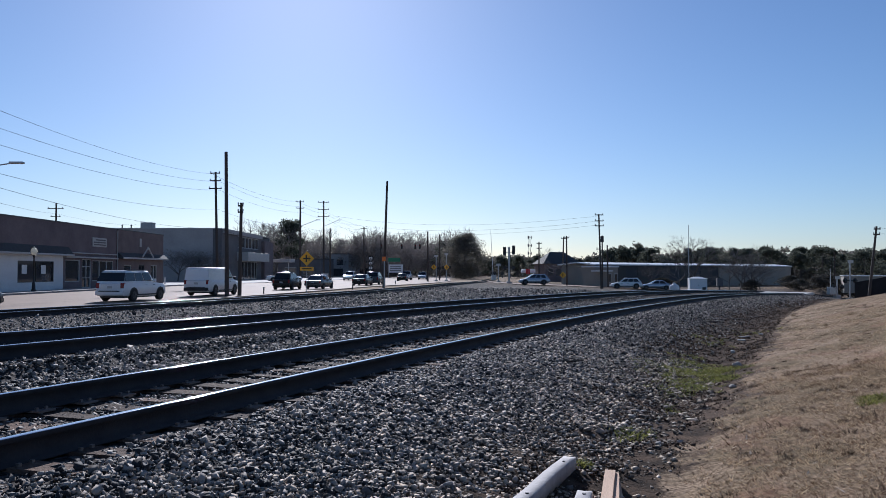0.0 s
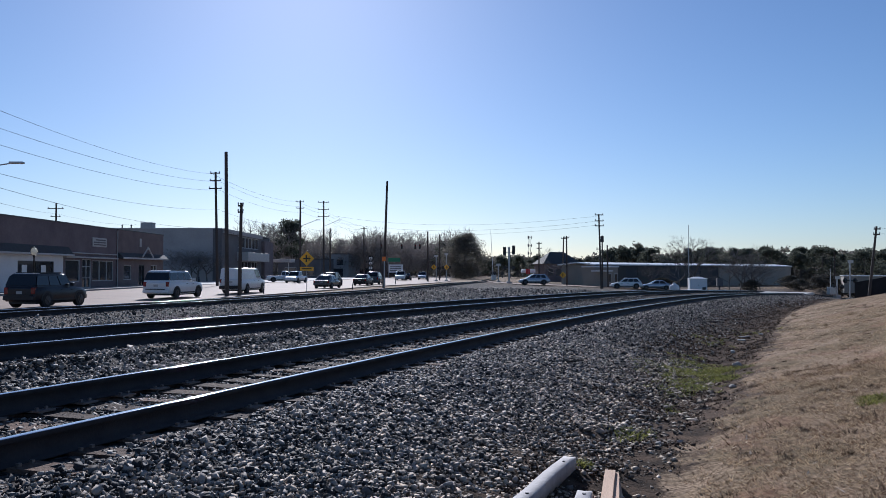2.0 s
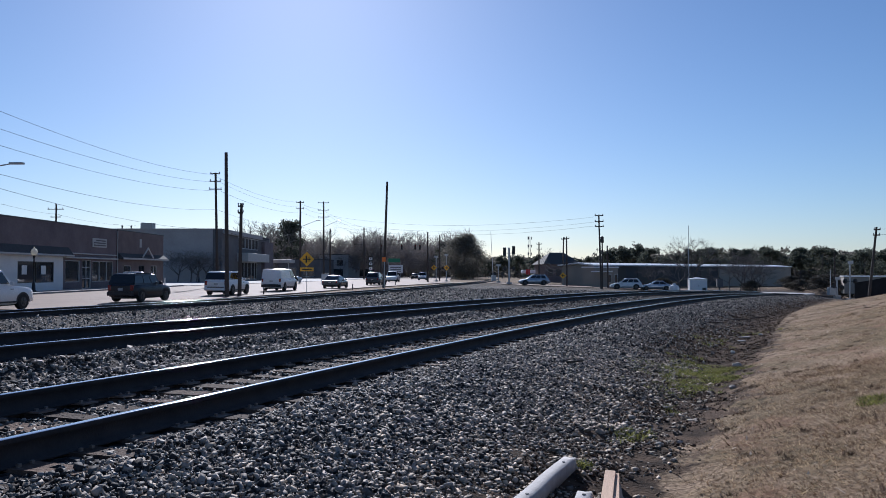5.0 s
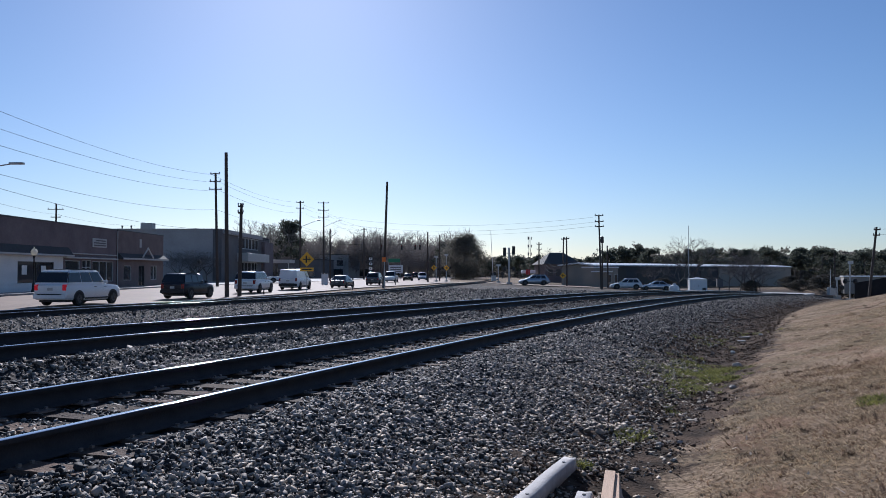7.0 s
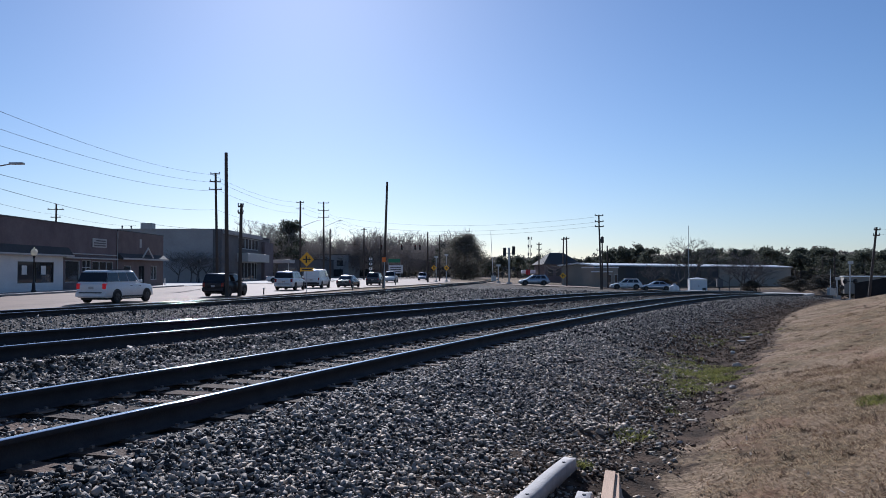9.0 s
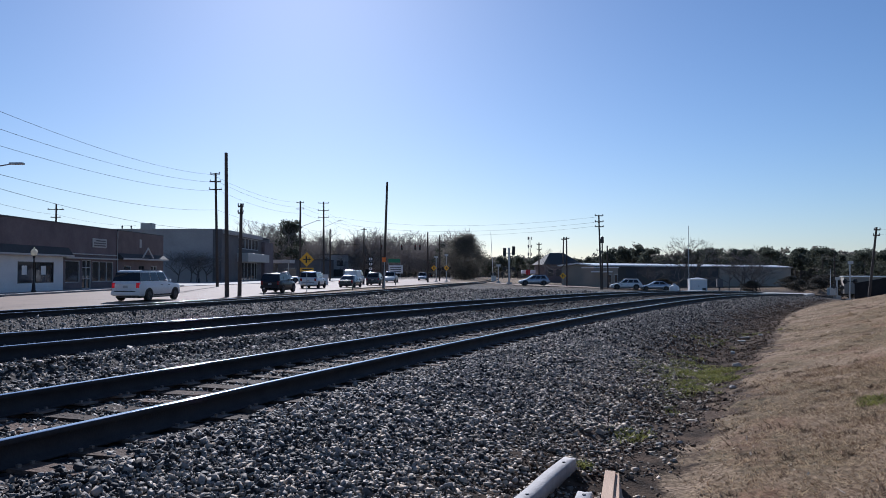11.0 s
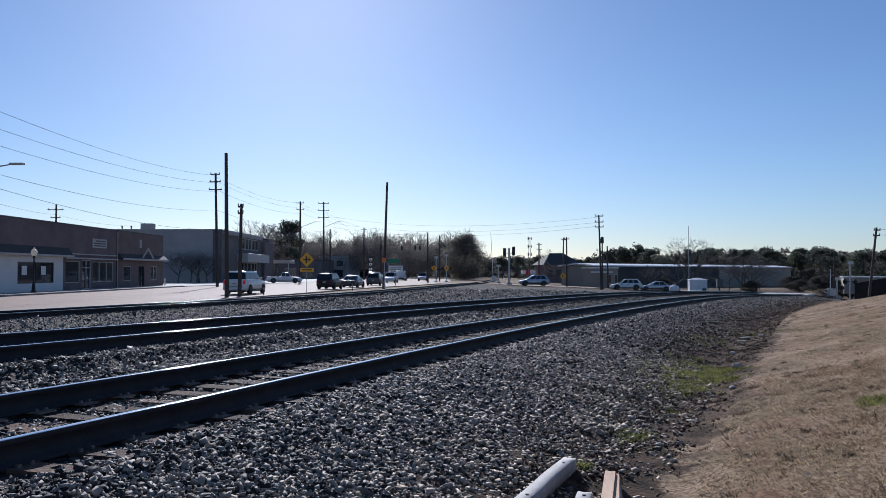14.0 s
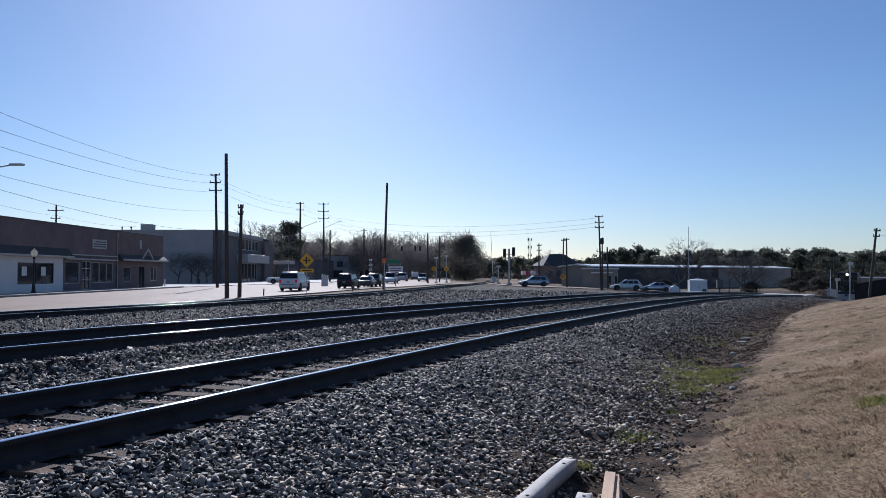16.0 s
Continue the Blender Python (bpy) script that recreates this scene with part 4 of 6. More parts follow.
def flasher(x, y, h, rz, arm=0.0, lean=0.0, crossbuck=False):
    """Level crossing signal: mast, crossbuck, lamps and, where arm is given, a raised barrier."""
    s = thing("crossing_signal", "level crossing signal with twin lamps on a mast", "signal", pose(x, y, gz(x, y), 0, 0, rz), group="crossing signals")
    part("mast", a_tube((0, 0, 0), (0, 0, h), 0.09), "galvanised", s)
    part("base", a_box(-0.3, 0.3, -0.3, 0.3, -0.2, 0.35), "concrete", s)
    zl = h * 0.5
    part("lamp_bar", a_box(-0.8, 0.8, -0.04, 0.04, zl - 0.05, zl + 0.05), "black_metal", s)
    for sx in (-0.65, 0.65):
        bm = lathe(bmesh.new(), [(0.3, 0), (0.3, 0.03), (0.12, 0.05), (0.12, 0.3)], 14)
        bmesh.ops.rotate(bm, verts=bm.verts[:], matrix=Matrix.Rotation(radians(90), 3, "X"))
        bmesh.ops.translate(bm, verts=bm.verts[:], vec=(sx, 0.0, zl))
        lamp = part("lamp", bm, "black_metal", s)
        part("lens", a_tube((sx, -0.04, zl), (sx, -0.06, zl), 0.11, n=12), "tail_red", lamp)
    for r in (45, -45) if crossbuck else ():
        bm = a_box(-0.6, 0.6, -0.06, -0.04, -0.11, 0.11)
        bmesh.ops.rotate(bm, verts=bm.verts[:], matrix=Matrix.Rotation(radians(r), 3, "Y"))
        bmesh.ops.translate(bm, verts=bm.verts[:], vec=(0, -0.06 - 0.02 * (r > 0), h * 0.8))
        part("crossbuck_arm", bm, "galvanised", s)
    part("top_plate", a_box(-0.35, 0.35, -0.16, -0.1, h - 0.35, h), "galvanised", s)
    if arm:
        part("gate_arm", a_tube((-0.9, 0, 1.0), (-0.9 - lean, 0, 1.0 + arm), 0.05, 0.03), "sign_white", s, "raised slender barrier arm")
        part("gate_box", a_box(-1.2, -0.4, -0.3, 0.3, 0.4, 1.3, 0.03), "galvanised", s)


def rail_signal(x, y, h):
    s = thing("railway_signal", "tall railway signal mast with two hooded heads", "signal", pose(x, y, gz(x, y)))
    part("mast", a_tube((0, 0, 0), (0, 0, h), 0.16), "galvanised", s)
    part("base", a_box(-0.4, 0.4, -0.4, 0.4, -0.3, 0.4), "concrete", s)
    for sx in (-0.75, 0.75):
        hd = part("signal_head", a_box(sx - 0.26, sx + 0.26, -0.12, 0.12, h - 1.25 + 0.15 * sx, h + 0.15 + 0.15 * sx, 0.05), "black_metal", s, "black signal head")
        for k in range(2):
            part("hood", a_tube((sx, -0.12, h - 0.5 + k * 0.38), (sx, -0.45, h - 0.53 + k * 0.38), 0.15, 0.16), "black_metal", hd)
    part("bracket", a_box(-0.8, 0.8, -0.05, 0.05, h - 0.95, h - 0.85), "galvanised", s)
    part("lamp_bar", a_box(-0.9, 0.9, -0.04, 0.04, 2.6, 2.75), "black_metal", s)
    for sx in (-0.7, 0.7):
        part("lamp", a_tube((sx, 0.05, 2.68), (sx, -0.2, 2.68), 0.28, 0.3, 12), "black_metal", s)


rail_signal(10.86, 130, 6.04)
flasher(9.38, 134, 3.2, 5, 7.8, 0.4)
flasher(47.3, 92, 4.74, 10)
flasher(47.78, 96, 2.6, 10, 2.6)
flasher(-1.29, 150, 5.0, 0, 0)
flasher(0.65, 152, 5.4, 0, 0)
gp = thing("barrier_pole", "slender pale raised barrier arm beside the cabinet", "pole", pose(31.37, 101, gz(31.37, 101)))
part("shaft", a_tube((0, 0, 0), (0, 0, 8.67), 0.06, 0.025), "galvanised", gp)
rl = thing("relay_case", "small grey relay case on a post", "cabinet", pose(34.57, 99, gz(34.57, 99)))
part("post", a_tube((0, 0, 0), (0, 0, 2.2), 0.1), "dark_trim", rl)
part("case", a_box(-0.35, 0.35, -0.25, 0.25, 1.0, 2.0, 0.02), "dark_wall", rl)
tk = thing("white_tank", "small white round tank beside the lot", "tank", pose(32.71, 112, gz(32.71, 112)))
bm = lathe(bmesh.new(), [(0.3, 0), (0.62, 0.15), (0.75, 0.55), (0.6, 0.95), (0.25, 1.1), (0.2, 1.3)], 14)
part("shell", bm, "white_metal", tk, smooth=True)


# ---- poles and wires ----
def pole(x, y, top, lean=(0, 0), r=0.16, arms=(), label="weathered wooden utility pole", extra=""):
    """Wooden utility pole; arms are heights under the top at which crossarms sit."""
    z = gz(x, y)
    h = top - z
    p = thing("utility_pole", label, "utility pole", pose(x, y, z), group="utility poles")
    bm = bmesh.new()
    prev = Vector((0, 0, -0.2))
    for k in range(1, 6):
        f = k / 5
        nxt = Vector((lean[0] * f, lean[1] * f, h * f))
        tube(bm, prev, nxt, r * (1.12 - 0.35 * (f - 0.2)), r * (1.12 - 0.35 * f), 10)
        prev = nxt
    part("shaft", bm, "pole_wood", p, smooth=True)
    for k, (dz, w) in enumerate(arms):
        f = 1 - dz / h
        c = Vector((lean[0] * f, lean[1] * f, h - dz))
        arm = part("crossarm", a_box(c.x - w / 2, c.x + w / 2, c.y - r - 0.1, c.y - r + 0.02, c.z - 0.06, c.z + 0.06), "pole_wood", p)
        for sx in (-0.45, 0.45):
            part("insulator", lathe(bmesh.new(), [(0.03, 0), (0.06, 0.05), (0.05, 0.16), (0.02, 0.2)], 8, (c.x + sx * w, c.y - r - 0.04, c.z + 0.06)), "trim", arm)
    if extra == "transformer":
        part("transformer", lathe(bmesh.new(), [(0.2, 0), (0.24, 0.04), (0.24, 0.85), (0.1, 0.95)], 12, (0, 0, h - 0.9)), "dark_trim", p)
    if extra == "lamp":
        bm = tube(bmesh.new(), (0, 0, h * 0.68), (3.2, 0, h * 0.76), 0.05, 0.04)
        arm = part("lamp_arm", bm, "galvanised", p)
        part("lamp_head", a_box(3.0, 3.8, -0.15, 0.15, h * 0.76 - 0.08, h * 0.76 + 0.08, 0.05), "galvanised", arm)
    return p


POLES = [
    # x, y, top, lean, radius, arms
    (-16.09, 59, 10.92, (-0.15, 0), 0.15, (), ""),
    (-28.49, 100, 14.53, (-0.35, 0), 0.17, ((0.15, 1.2), (1.1, 1.4), (2.1, 1.6)), ""),
    (-15.68, 61, 7.28, (0.1, 0), 0.14, ((0.25, 0.4), (0.75, 0.4)), ""),
    (-7.12, 95, 12.82, (0.4, 0), 0.16, (), ""),
    (-27.1, 150, 15.42, (0, 0), 0.2, ((0.3, 1.4), (1.5, 1.4)), "lamp"),
    (-25.91, 172, 17.26, (-0.1, 0), 0.2, ((0.3, 2.4), (1.9, 2.4), (3.4, 2.4)), "lamp"),
    (-23.56, 165, 10.96, (0, 0), 0.16, (), ""),
    (-18.99, 190, 12.59, (0, 0), 0.19, ((0.4, 1.6),), ""),
    (-2.74, 142, 9.1, (0, 0), 0.16, (), ""),
    (-0.69, 160, 9.43, (0, 0), 0.14, (), ""),
    (-14.14, 180, 9.98, (0, 0), 0.14, (), ""),
    (22.39, 112, 10.09, (-0.3, 0), 0.13, ((0.15, 1.2), (1.0, 1.2), (1.7, 1.2)), ""),
    (22.95, 114, 7.05, (0, 0), 0.11, (), "transformer"),
    (26.06, 125, 6.11, (-0.1, 0), 0.14, (), ""),
    (22.6, 150, 8.54, (0.3, 0), 0.15, ((0.4, 1.0),), ""),
    (20.02, 128, 7.67, (0, 0), 0.13, ((0.3, 0.8),), ""),
    (19.42, 160, 7.94, (0, 0), 0.15, ((0.4, 1.0), (1.4, 1.0)), ""),
    (46.24, 86, 6.86, (0.95, 0), 0.14, ((0.3, 0.7), (0.9, 0.7)), ""),
    (-63.68, 130, 13.16, (0, 0), 0.17, ((0.9, 2.6), (2.2, 1.6)), ""),
    (58.39, 118, 4.78, (0, 0), 0.12, (), ""),
]
for px, py, top, lean, r, arms, extra in POLES:
    pole(px, py, top, lean, r, arms, extra=extra)


def wire(a, b, sag, r=0.012):
    cu = bpy.data.curves.new("overhead_wire", "CURVE")
    cu.dimensions, cu.bevel_depth, cu.bevel_resolution, cu.use_fill_caps = "3D", r, 1, True
    sp = cu.splines.new("POLY")
    n = 20
    sp.points.add(n)
    a, b = Vector(a), Vector(b)
    for i in range(n + 1):
        f = i / n
        q = a.lerp(b, f)
        sp.points[i].co = (q.x, q.y, q.z - sag * 4 * f * (1 - f), 1)
    cu.materials.append(M["wire"])
    tagged(new("overhead_wire", cu), "thin dark overhead wire sagging between poles", "wire", group="overhead wires")


P1, P2, P3 = (-28.77, 100), (-27.1, 150), (-25.91, 172)
for dx, z0, z1, zl in ((-0.5, 14.32, 15.2, 11.37), (0.5, 13.31, 14.23, 10.33), (0.5, 12.24, 13.16, 9.36), (0.1, 9.87, 10.58, 7.7), (0.1, 7.43, 7.89, 6.9)):
    wire((-25.83, 45, zl), (P1[0] + dx, 100, z0), 0.7)
    wire((P1[0] + dx, 100, z0), (P2[0] + dx, 150, z1), 0.8)
    wire((P2[0] + dx, 150, z1), (P3[0] + dx, 172, z1 + 0.3), 0.3)
    wire((P3[0] + dx, 172, z1 + 0.3), (-18.99, 190, z1 - 2.5), 0.5)
wire((-34.44, 60, 7.37), (-63.68, 130, 11.48), 0.2)
wire((-63.68, 130, 11.48), (-58.26, 150, 10.79), 0.5)
for k, (za, zb) in enumerate(((13.44, 9.77), (12.07, 9.05), (11.15, 8.49))):
    wire((-23.83, 172, za + 0.6), (21.75, 112, zb), 1.6)
    wire((19.42, 160, 6.57 - 0.7 * k), (20.02, 128, 3.37 + 0.3 * k), 1.8 + 0.5 * k, 0.03)
    wire((20.02, 128, 3.37 + 0.3 * k), (22.23, 112, 4.0 + 0.4 * k), 0.8)
for k in range(2):
    wire((47.16, 86, 6.67 - 0.6 * k), (40.1, 60, 6.08 - 0.5 * k), 0.3)


# ---- street furniture ----
def globe_lamp(x, y, glass="lamp_globe", label="black post lamp with white acorn globe on pavement"):
    z = ROAD_Z + 0.15
    l = thing("street_lamp", label, "street lamp", pose(x, y, z), group="post lamps")
    part("post", lathe(bmesh.new(), [(0.22, 0), (0.22, 0.12), (0.15, 0.2), (0.13, 0.7), (0.08, 0.85), (0.06, 2.9), (0.1, 2.95), (0.12, 3.05), (0.05, 3.1)], 12), "black_metal", l, smooth=True)
    g = part("globe", lathe(bmesh.new(), [(0.1, 3.1), (0.22, 3.22), (0.27, 3.4), (0.24, 3.55), (0.15, 3.66), (0.06, 3.7)], 16), glass, l, smooth=True)
    part("finial", lathe(bmesh.new(), [(0.07, 3.7), (0.05, 3.76), (0.02, 3.85)], 8), glass, g)


globe_lamp(-34.64, 67)
globe_lamp(-39.48, 128, "dark_trim", "dark post lamp beside the small bare trees")


def cobra_lamp(x, y, top, reach):
    l = thing("street_lamp", "tall street light with slim cobra head", "street lamp", pose(x, y, ROAD_Z))
    part("post", a_tube((0, 0, 0), (0, 0, top - 0.1), 0.11, 0.08), "galvanised", l)
    part("arm", a_tube((0, 0, top - 0.5), (reach, 0, top), 0.045, 0.035), "galvanised", l)
    part("head", a_box(reach - 0.25, reach + 0.55, -0.14, 0.14, top - 0.06, top + 0.06, 0.04), "galvanised", l)


cobra_lamp(-27.48, 45, 8.06, 3.0)


def diamond_sign(x, y, size, zc, label, z, plaque=False):
    s = thing("warning_sign", label, "road sign", pose(x, y, z))
    part("post", a_box(-0.025, 0.025, -0.02, 0.02, 0, zc), "galvanised", s)
    r = size / 2**0.5
    bm = bmesh.new()
    vs = [bm.verts.new(p) for p in ((0, -0.03, zc - r), (r, -0.03, zc), (0, -0.03, zc + r), (-r, -0.03, zc))]
    f = bm.faces.new(vs)
    g = bmesh.ops.extrude_face_region(bm, geom=[f])
    bmesh.ops.translate(bm, verts=[v for v in g["geom"] if isinstance(v, bmesh.types.BMVert)], vec=(0, 0.006, 0))
    bmesh.ops.recalc_face_normals(bm, faces=bm.faces[:])
    pl = part("plate", bm, "sign_yellow", s, "yellow diamond sign plate")
    k = size
    part("symbol_bar", a_box(-0.12 * k, 0.02 * k, -0.04, -0.031, zc - 0.34 * k, zc + 0.34 * k), "sign_black", pl)
    part("symbol_bar", a_box(-0.36 * k, -0.12 * k, -0.04, -0.031, zc - 0.05 * k, zc + 0.05 * k), "sign_black", pl)
    part("symbol_bar", a_box(0.02 * k, 0.36 * k, -0.04, -0.031, zc - 0.05 * k, zc + 0.05 * k), "sign_black", pl)
    part("symbol_bar", a_box(0.18 * k, 0.25 * k, -0.045, -0.041, zc - 0.24 * k, zc + 0.24 * k), "sign_black", pl)
    if plaque:
        part("plaque", a_box(-0.62, 0.62, -0.03, -0.024, zc - r - 0.42, zc - r - 0.08), "sign_yellow", s)
        part("lettering_bar", a_box(-0.45, 0.45, -0.036, -0.031, zc - r - 0.3, zc - r - 0.2), "sign_black", s)


vx, vy = -12.39, 72
diamond_sign(vx, vy, 0.95, 3.13 - gz(vx, vy), "yellow diamond warning sign with black junction symbol", gz(vx, vy), True)
vx, vy = 19.1, 126
diamond_sign(vx, vy, 0.75, 1.37 - gz(vx, vy), "yellow diamond arrow sign on a post", gz(vx, vy))
vx, vy = -1.66, 145
diamond_sign(vx, vy, 0.75, 2.72 - gz(vx, vy), "yellow diamond arrow sign on a post", gz(vx, vy))


vx, vy = 0.65, 147
diamond_sign(vx, vy, 0.75, 2.72 - gz(vx, vy), "yellow diamond arrow sign on a post", gz(vx, vy))


def route_signs():
    x, y = -13.71, 150
    s = thing("route_sign", "stacked black and white route signs on a post", "road sign", pose(x, y, gz(x, y)))
    part("post", a_box(-0.04, 0.04, 0, 0.05, 0, 4.8), "galvanised", s)
    for k, z in enumerate((2.2, 3.1, 4.05)):
        p = part("plate", a_box(-0.42, 0.42, -0.04, -0.01, z, z + 0.8, 0.01), "sign_black", s)
        part("shield", a_box(-0.3, 0.3, -0.055, -0.042, z + 0.16, z + 0.62), "sign_white", p)
        part("lettering_bar", a_box(-0.12, 0.12, -0.062, -0.056, z + 0.28, z + 0.5), "sign_black", p)
    x, y = -12.59, 205
    g = thing("street_sign", "green street sign over a white board", "road sign", pose(x, y, gz(x, y)))
    for sx in (-1.5, 1.5):
        part("post", a_box(sx - 0.06, sx + 0.06, 0, 0.1, 0, 4.6), "galvanised", g)
    part("board", a_box(-1.6, 1.5, -0.06, -0.01, 4.4, 5.4), "sign_green", g, "green sign board")
    part("board", a_box(-1.5, 2.2, -0.06, -0.01, 1.6, 3.7), "sign_white", g, "white sign board")
    for k in range(3):
        part("lettering_bar", a_box(-1.1, 1.7, -0.075, -0.062, 2.0 + k * 0.5, 2.2 + k * 0.5), "dark_wall", g)
    b = thing("junction_board", "yellow board on the pole beside the siding", "road sign", pose(-7.02, 94.6, 0.1))
    part("plate", a_box(-0.25, 0.2, -0.16, -0.13, 3.08, 3.62), "orange", b)
    part("strap", a_box(-0.05, 0.05, -0.14, 0.3, 0.0, 3.62), "galvanised", b)


route_signs()


def traffic_lights():
    x0, x1, y, z = -28.42, -3.86, 200, 8.29
    t = thing("traffic_light_span", "span wire with hanging traffic light heads", "traffic light", pose(0, y, 0))
    wire((x0, y, z + 0.8), (x1, y, z + 0.8), 0.3, 0.02)
    for px in (-15.57, -10.42, -7.0, -5.85):
        h = part("head", a_box(px - 0.22, px + 0.22, -0.18, 0.12, z - 0.75, z + 0.45, 0.04), "black_metal", t)
        part("hanger", a_box(px - 0.03, px + 0.03, -0.03, 0.03, z + 0.45, z + 0.85), "black_metal", h)
        for k in range(3):
            part("lens", a_tube((px, -0.18, z - 0.52 + k * 0.37), (px, -0.26, z - 0.52 + k * 0.37), 0.13, n=10), "tail_red" if k == 2 else "dark_trim", h)
    for px in (x0, x1):
        q = thing("signal_pole", "grey steel pole for the span wire", "pole", pose(px, y, gz(px, y)))
        part("shaft", a_tube((0, 0, 0), (0, 0, z + 1.0), 0.16, 0.12), "pole_wood", q)


traffic_lights()
tw = thing("radio_tower", "far slender radio tower with antenna tiers", "tower", pose(45.88, 420, gz(45.88, 420)))
bm = bmesh.new()
H_T = 20.91
for k in range(3):
    c, s = math.cos(k * math.tau / 3), math.sin(k * math.tau / 3)
    tube(bm, (c * 0.8, s * 0.8, 0), (c * 0.35, s * 0.35, H_T), 0.14, 0.1, 5)
part("lattice", bm, "dark_wall", tw)
for k in range(4):
    bm = bmesh.new()
    for q in range(3):
        a = q * math.tau / 3
        tube(bm, (0, 0, H_T - 0.8 - k * 4.2), (1.2 * math.cos(a), 1.2 * math.sin(a), H_T - 0.8 - k * 4.2), 0.08, n=5)
        tube(bm, (1.2 * math.cos(a), 1.2 * math.sin(a), H_T - 1.6 - k * 4.2), (1.2 * math.cos(a), 1.2 * math.sin(a), H_T - 0.1 - k * 4.2), 0.2, n=6)
    part("antenna_tier", bm, "dark_wall", tw)


# small verge furniture
ub = thing("utility_box", "white roadside utility box on the verge", "utility box", pose(-16.71, 112, ROAD_Z + 0.05))
part("body", a_box(-0.45, 0.45, -0.3, 0.3, 0.0, 1.45, 0.06), "white_metal", ub)
part("lid", a_box(-0.48, 0.48, -0.33, 0.33, 1.45, 1.53, 0.02), "trim", ub)
bo = thing("bollard", "slim white bollard beside the shops", "bollard", pose(-37.24, 106, ROAD_Z + 0.06))
part("post", lathe(bmesh.new(), [(0.09, 0), (0.09, 0.95), (0.05, 1.0)], 12), "white_metal", bo)
for mx, my in ((-9.82, 86), (-6.72, 112), (-14.94, 66)):
    mk = thing("marker_post", "short dark marker post on the dry verge", "marker post", pose(mx, my, gz(mx, my)), group="marker posts")
    part("stake", a_box(-0.05, 0.05, -0.02, 0.02, -0.1, 0.55), "dark_trim", mk)
    part("cap", a_box(-0.07, 0.07, -0.03, 0.03, 0.55, 0.68), "trim", mk)
for k, (x, y, r) in enumerate(((4.63, 46, 0.22), (7.0, 19.2, 0.06), (9.61, 24, 0.07))):
    rk = random.Random(k)
    bm = bmesh.new()
    bmesh.ops.create_icosphere(bm, subdivisions=2, radius=r)
    for vv in bm.verts:
        vv.co *= rk.uniform(0.8, 1.15)
        vv.co.z *= 0.7
    ro = part("rock", bm, "dark_wall" if k == 0 else "concrete")
    ro.location = (x, y, gz(x, y) + r * 0.4)
    tagged(ro, "dark lump of rock on the gravel" if k == 0 else "pale broken stone lying in the ditch", "rock")


def debris():
    """Broken sticks, a pale board and stones in the ditch."""
    for k, (x, y, length, turn) in enumerate(((9.4, 27.6, 0.9, 15), (10.33, 29.5, 0.7, 25), (11.6, 31.3, 1.1, 8), (13.5, 34.2, 1.2, 12), (1.95, 12.9, 0.7, -30), (8.7, 25.2, 0.5, 60))):
        rk = random.Random(k + 5)
        st = thing("broken_stick", "dark broken stick lying in the ditch", "stick", pose(x, y, gz(x, y) + 0.03, 0, rk.uniform(-4, 4), turn), group="sticks in the ditch")
        bm = bmesh.new()
        a = Vector((-length / 2, 0, 0))
        for q in range(3):
            b = Vector((-length / 2 + length * (q + 1) / 3, rk.uniform(-0.04, 0.04), rk.uniform(-0.01, 0.03)))
            tube(bm, a, b, 0.035 - 0.007 * q, 0.028 - 0.007 * q, 6)
            a = b
        tube(bm, Vector((0, 0, 0.01)), Vector((0.15, 0.16, 0.04)), 0.016, 0.008, 5)
        part("wood", bm, "pole_wood", st)
    for x, y, w, d, turn in ((8.91, 23.4, 0.3, 0.1, 10), (8.5, 22.6, 0.22, 0.12, -20)):
        bd = thing("broken_board", "pale grey broken board lying in the ditch", "board", pose(x, y, gz(x, y) + 0.035, 4, -3, turn), group="boards in the ditch")
        bm = a_box(-w / 2, w / 2, -d / 2, d / 2, -0.015, 0.015, 0.004)
        part("wood", bm, "old_concrete", bd)
    for k, (x, y, r) in enumerate(((5.75, 15.5, 0.1), (4.6, 12.6, 0.06), (2.35, 9.9, 0.045), (2.3, 8.5, 0.04), (2.6, 8.75, 0.035))):
        rk = random.Random(k + 40)
        bm = bmesh.new()
        bmesh.ops.create_icosphere(bm, subdivisions=2, radius=r)
        for vv in bm.verts:
            vv.co *= rk.uniform(0.78, 1.15)
            vv.co.z *= 0.6
        ro = part("rock", bm, "stone")
        ro.location = (x, y, gz(x, y) + r * 0.35)
        tagged(ro, "grey broken rock at the edge of the lawn", "rock", "rocks in the ditch")


debris()


# ---- dark bank wall by the crossing ----
def bank_wall():
    w = thing("bank_wall", "long low dark retaining wall with sloping top", "wall", kind="structure")
    bm = bmesh.new()
    a, b = (46.78, 90, -1.6, 0.72), (51.34, 84, -1.6, 2.12)
    vs = []
    for dy in (0, 0.5):
        for x, y, z0, z1 in (a, b):
            vs += [bm.verts.new((x + dy * 0.6, y + dy, z0)), bm.verts.new((x + dy * 0.6, y + dy, z1))]
    for f in ((0, 2, 3, 1), (4, 5, 7, 6), (1, 3, 7, 5), (0, 1, 5, 4), (2, 6, 7, 3)):
        bm.faces.new([vs[i] for i in f])
    part("wall", bm, "bank_timber", w)


bank_wall()


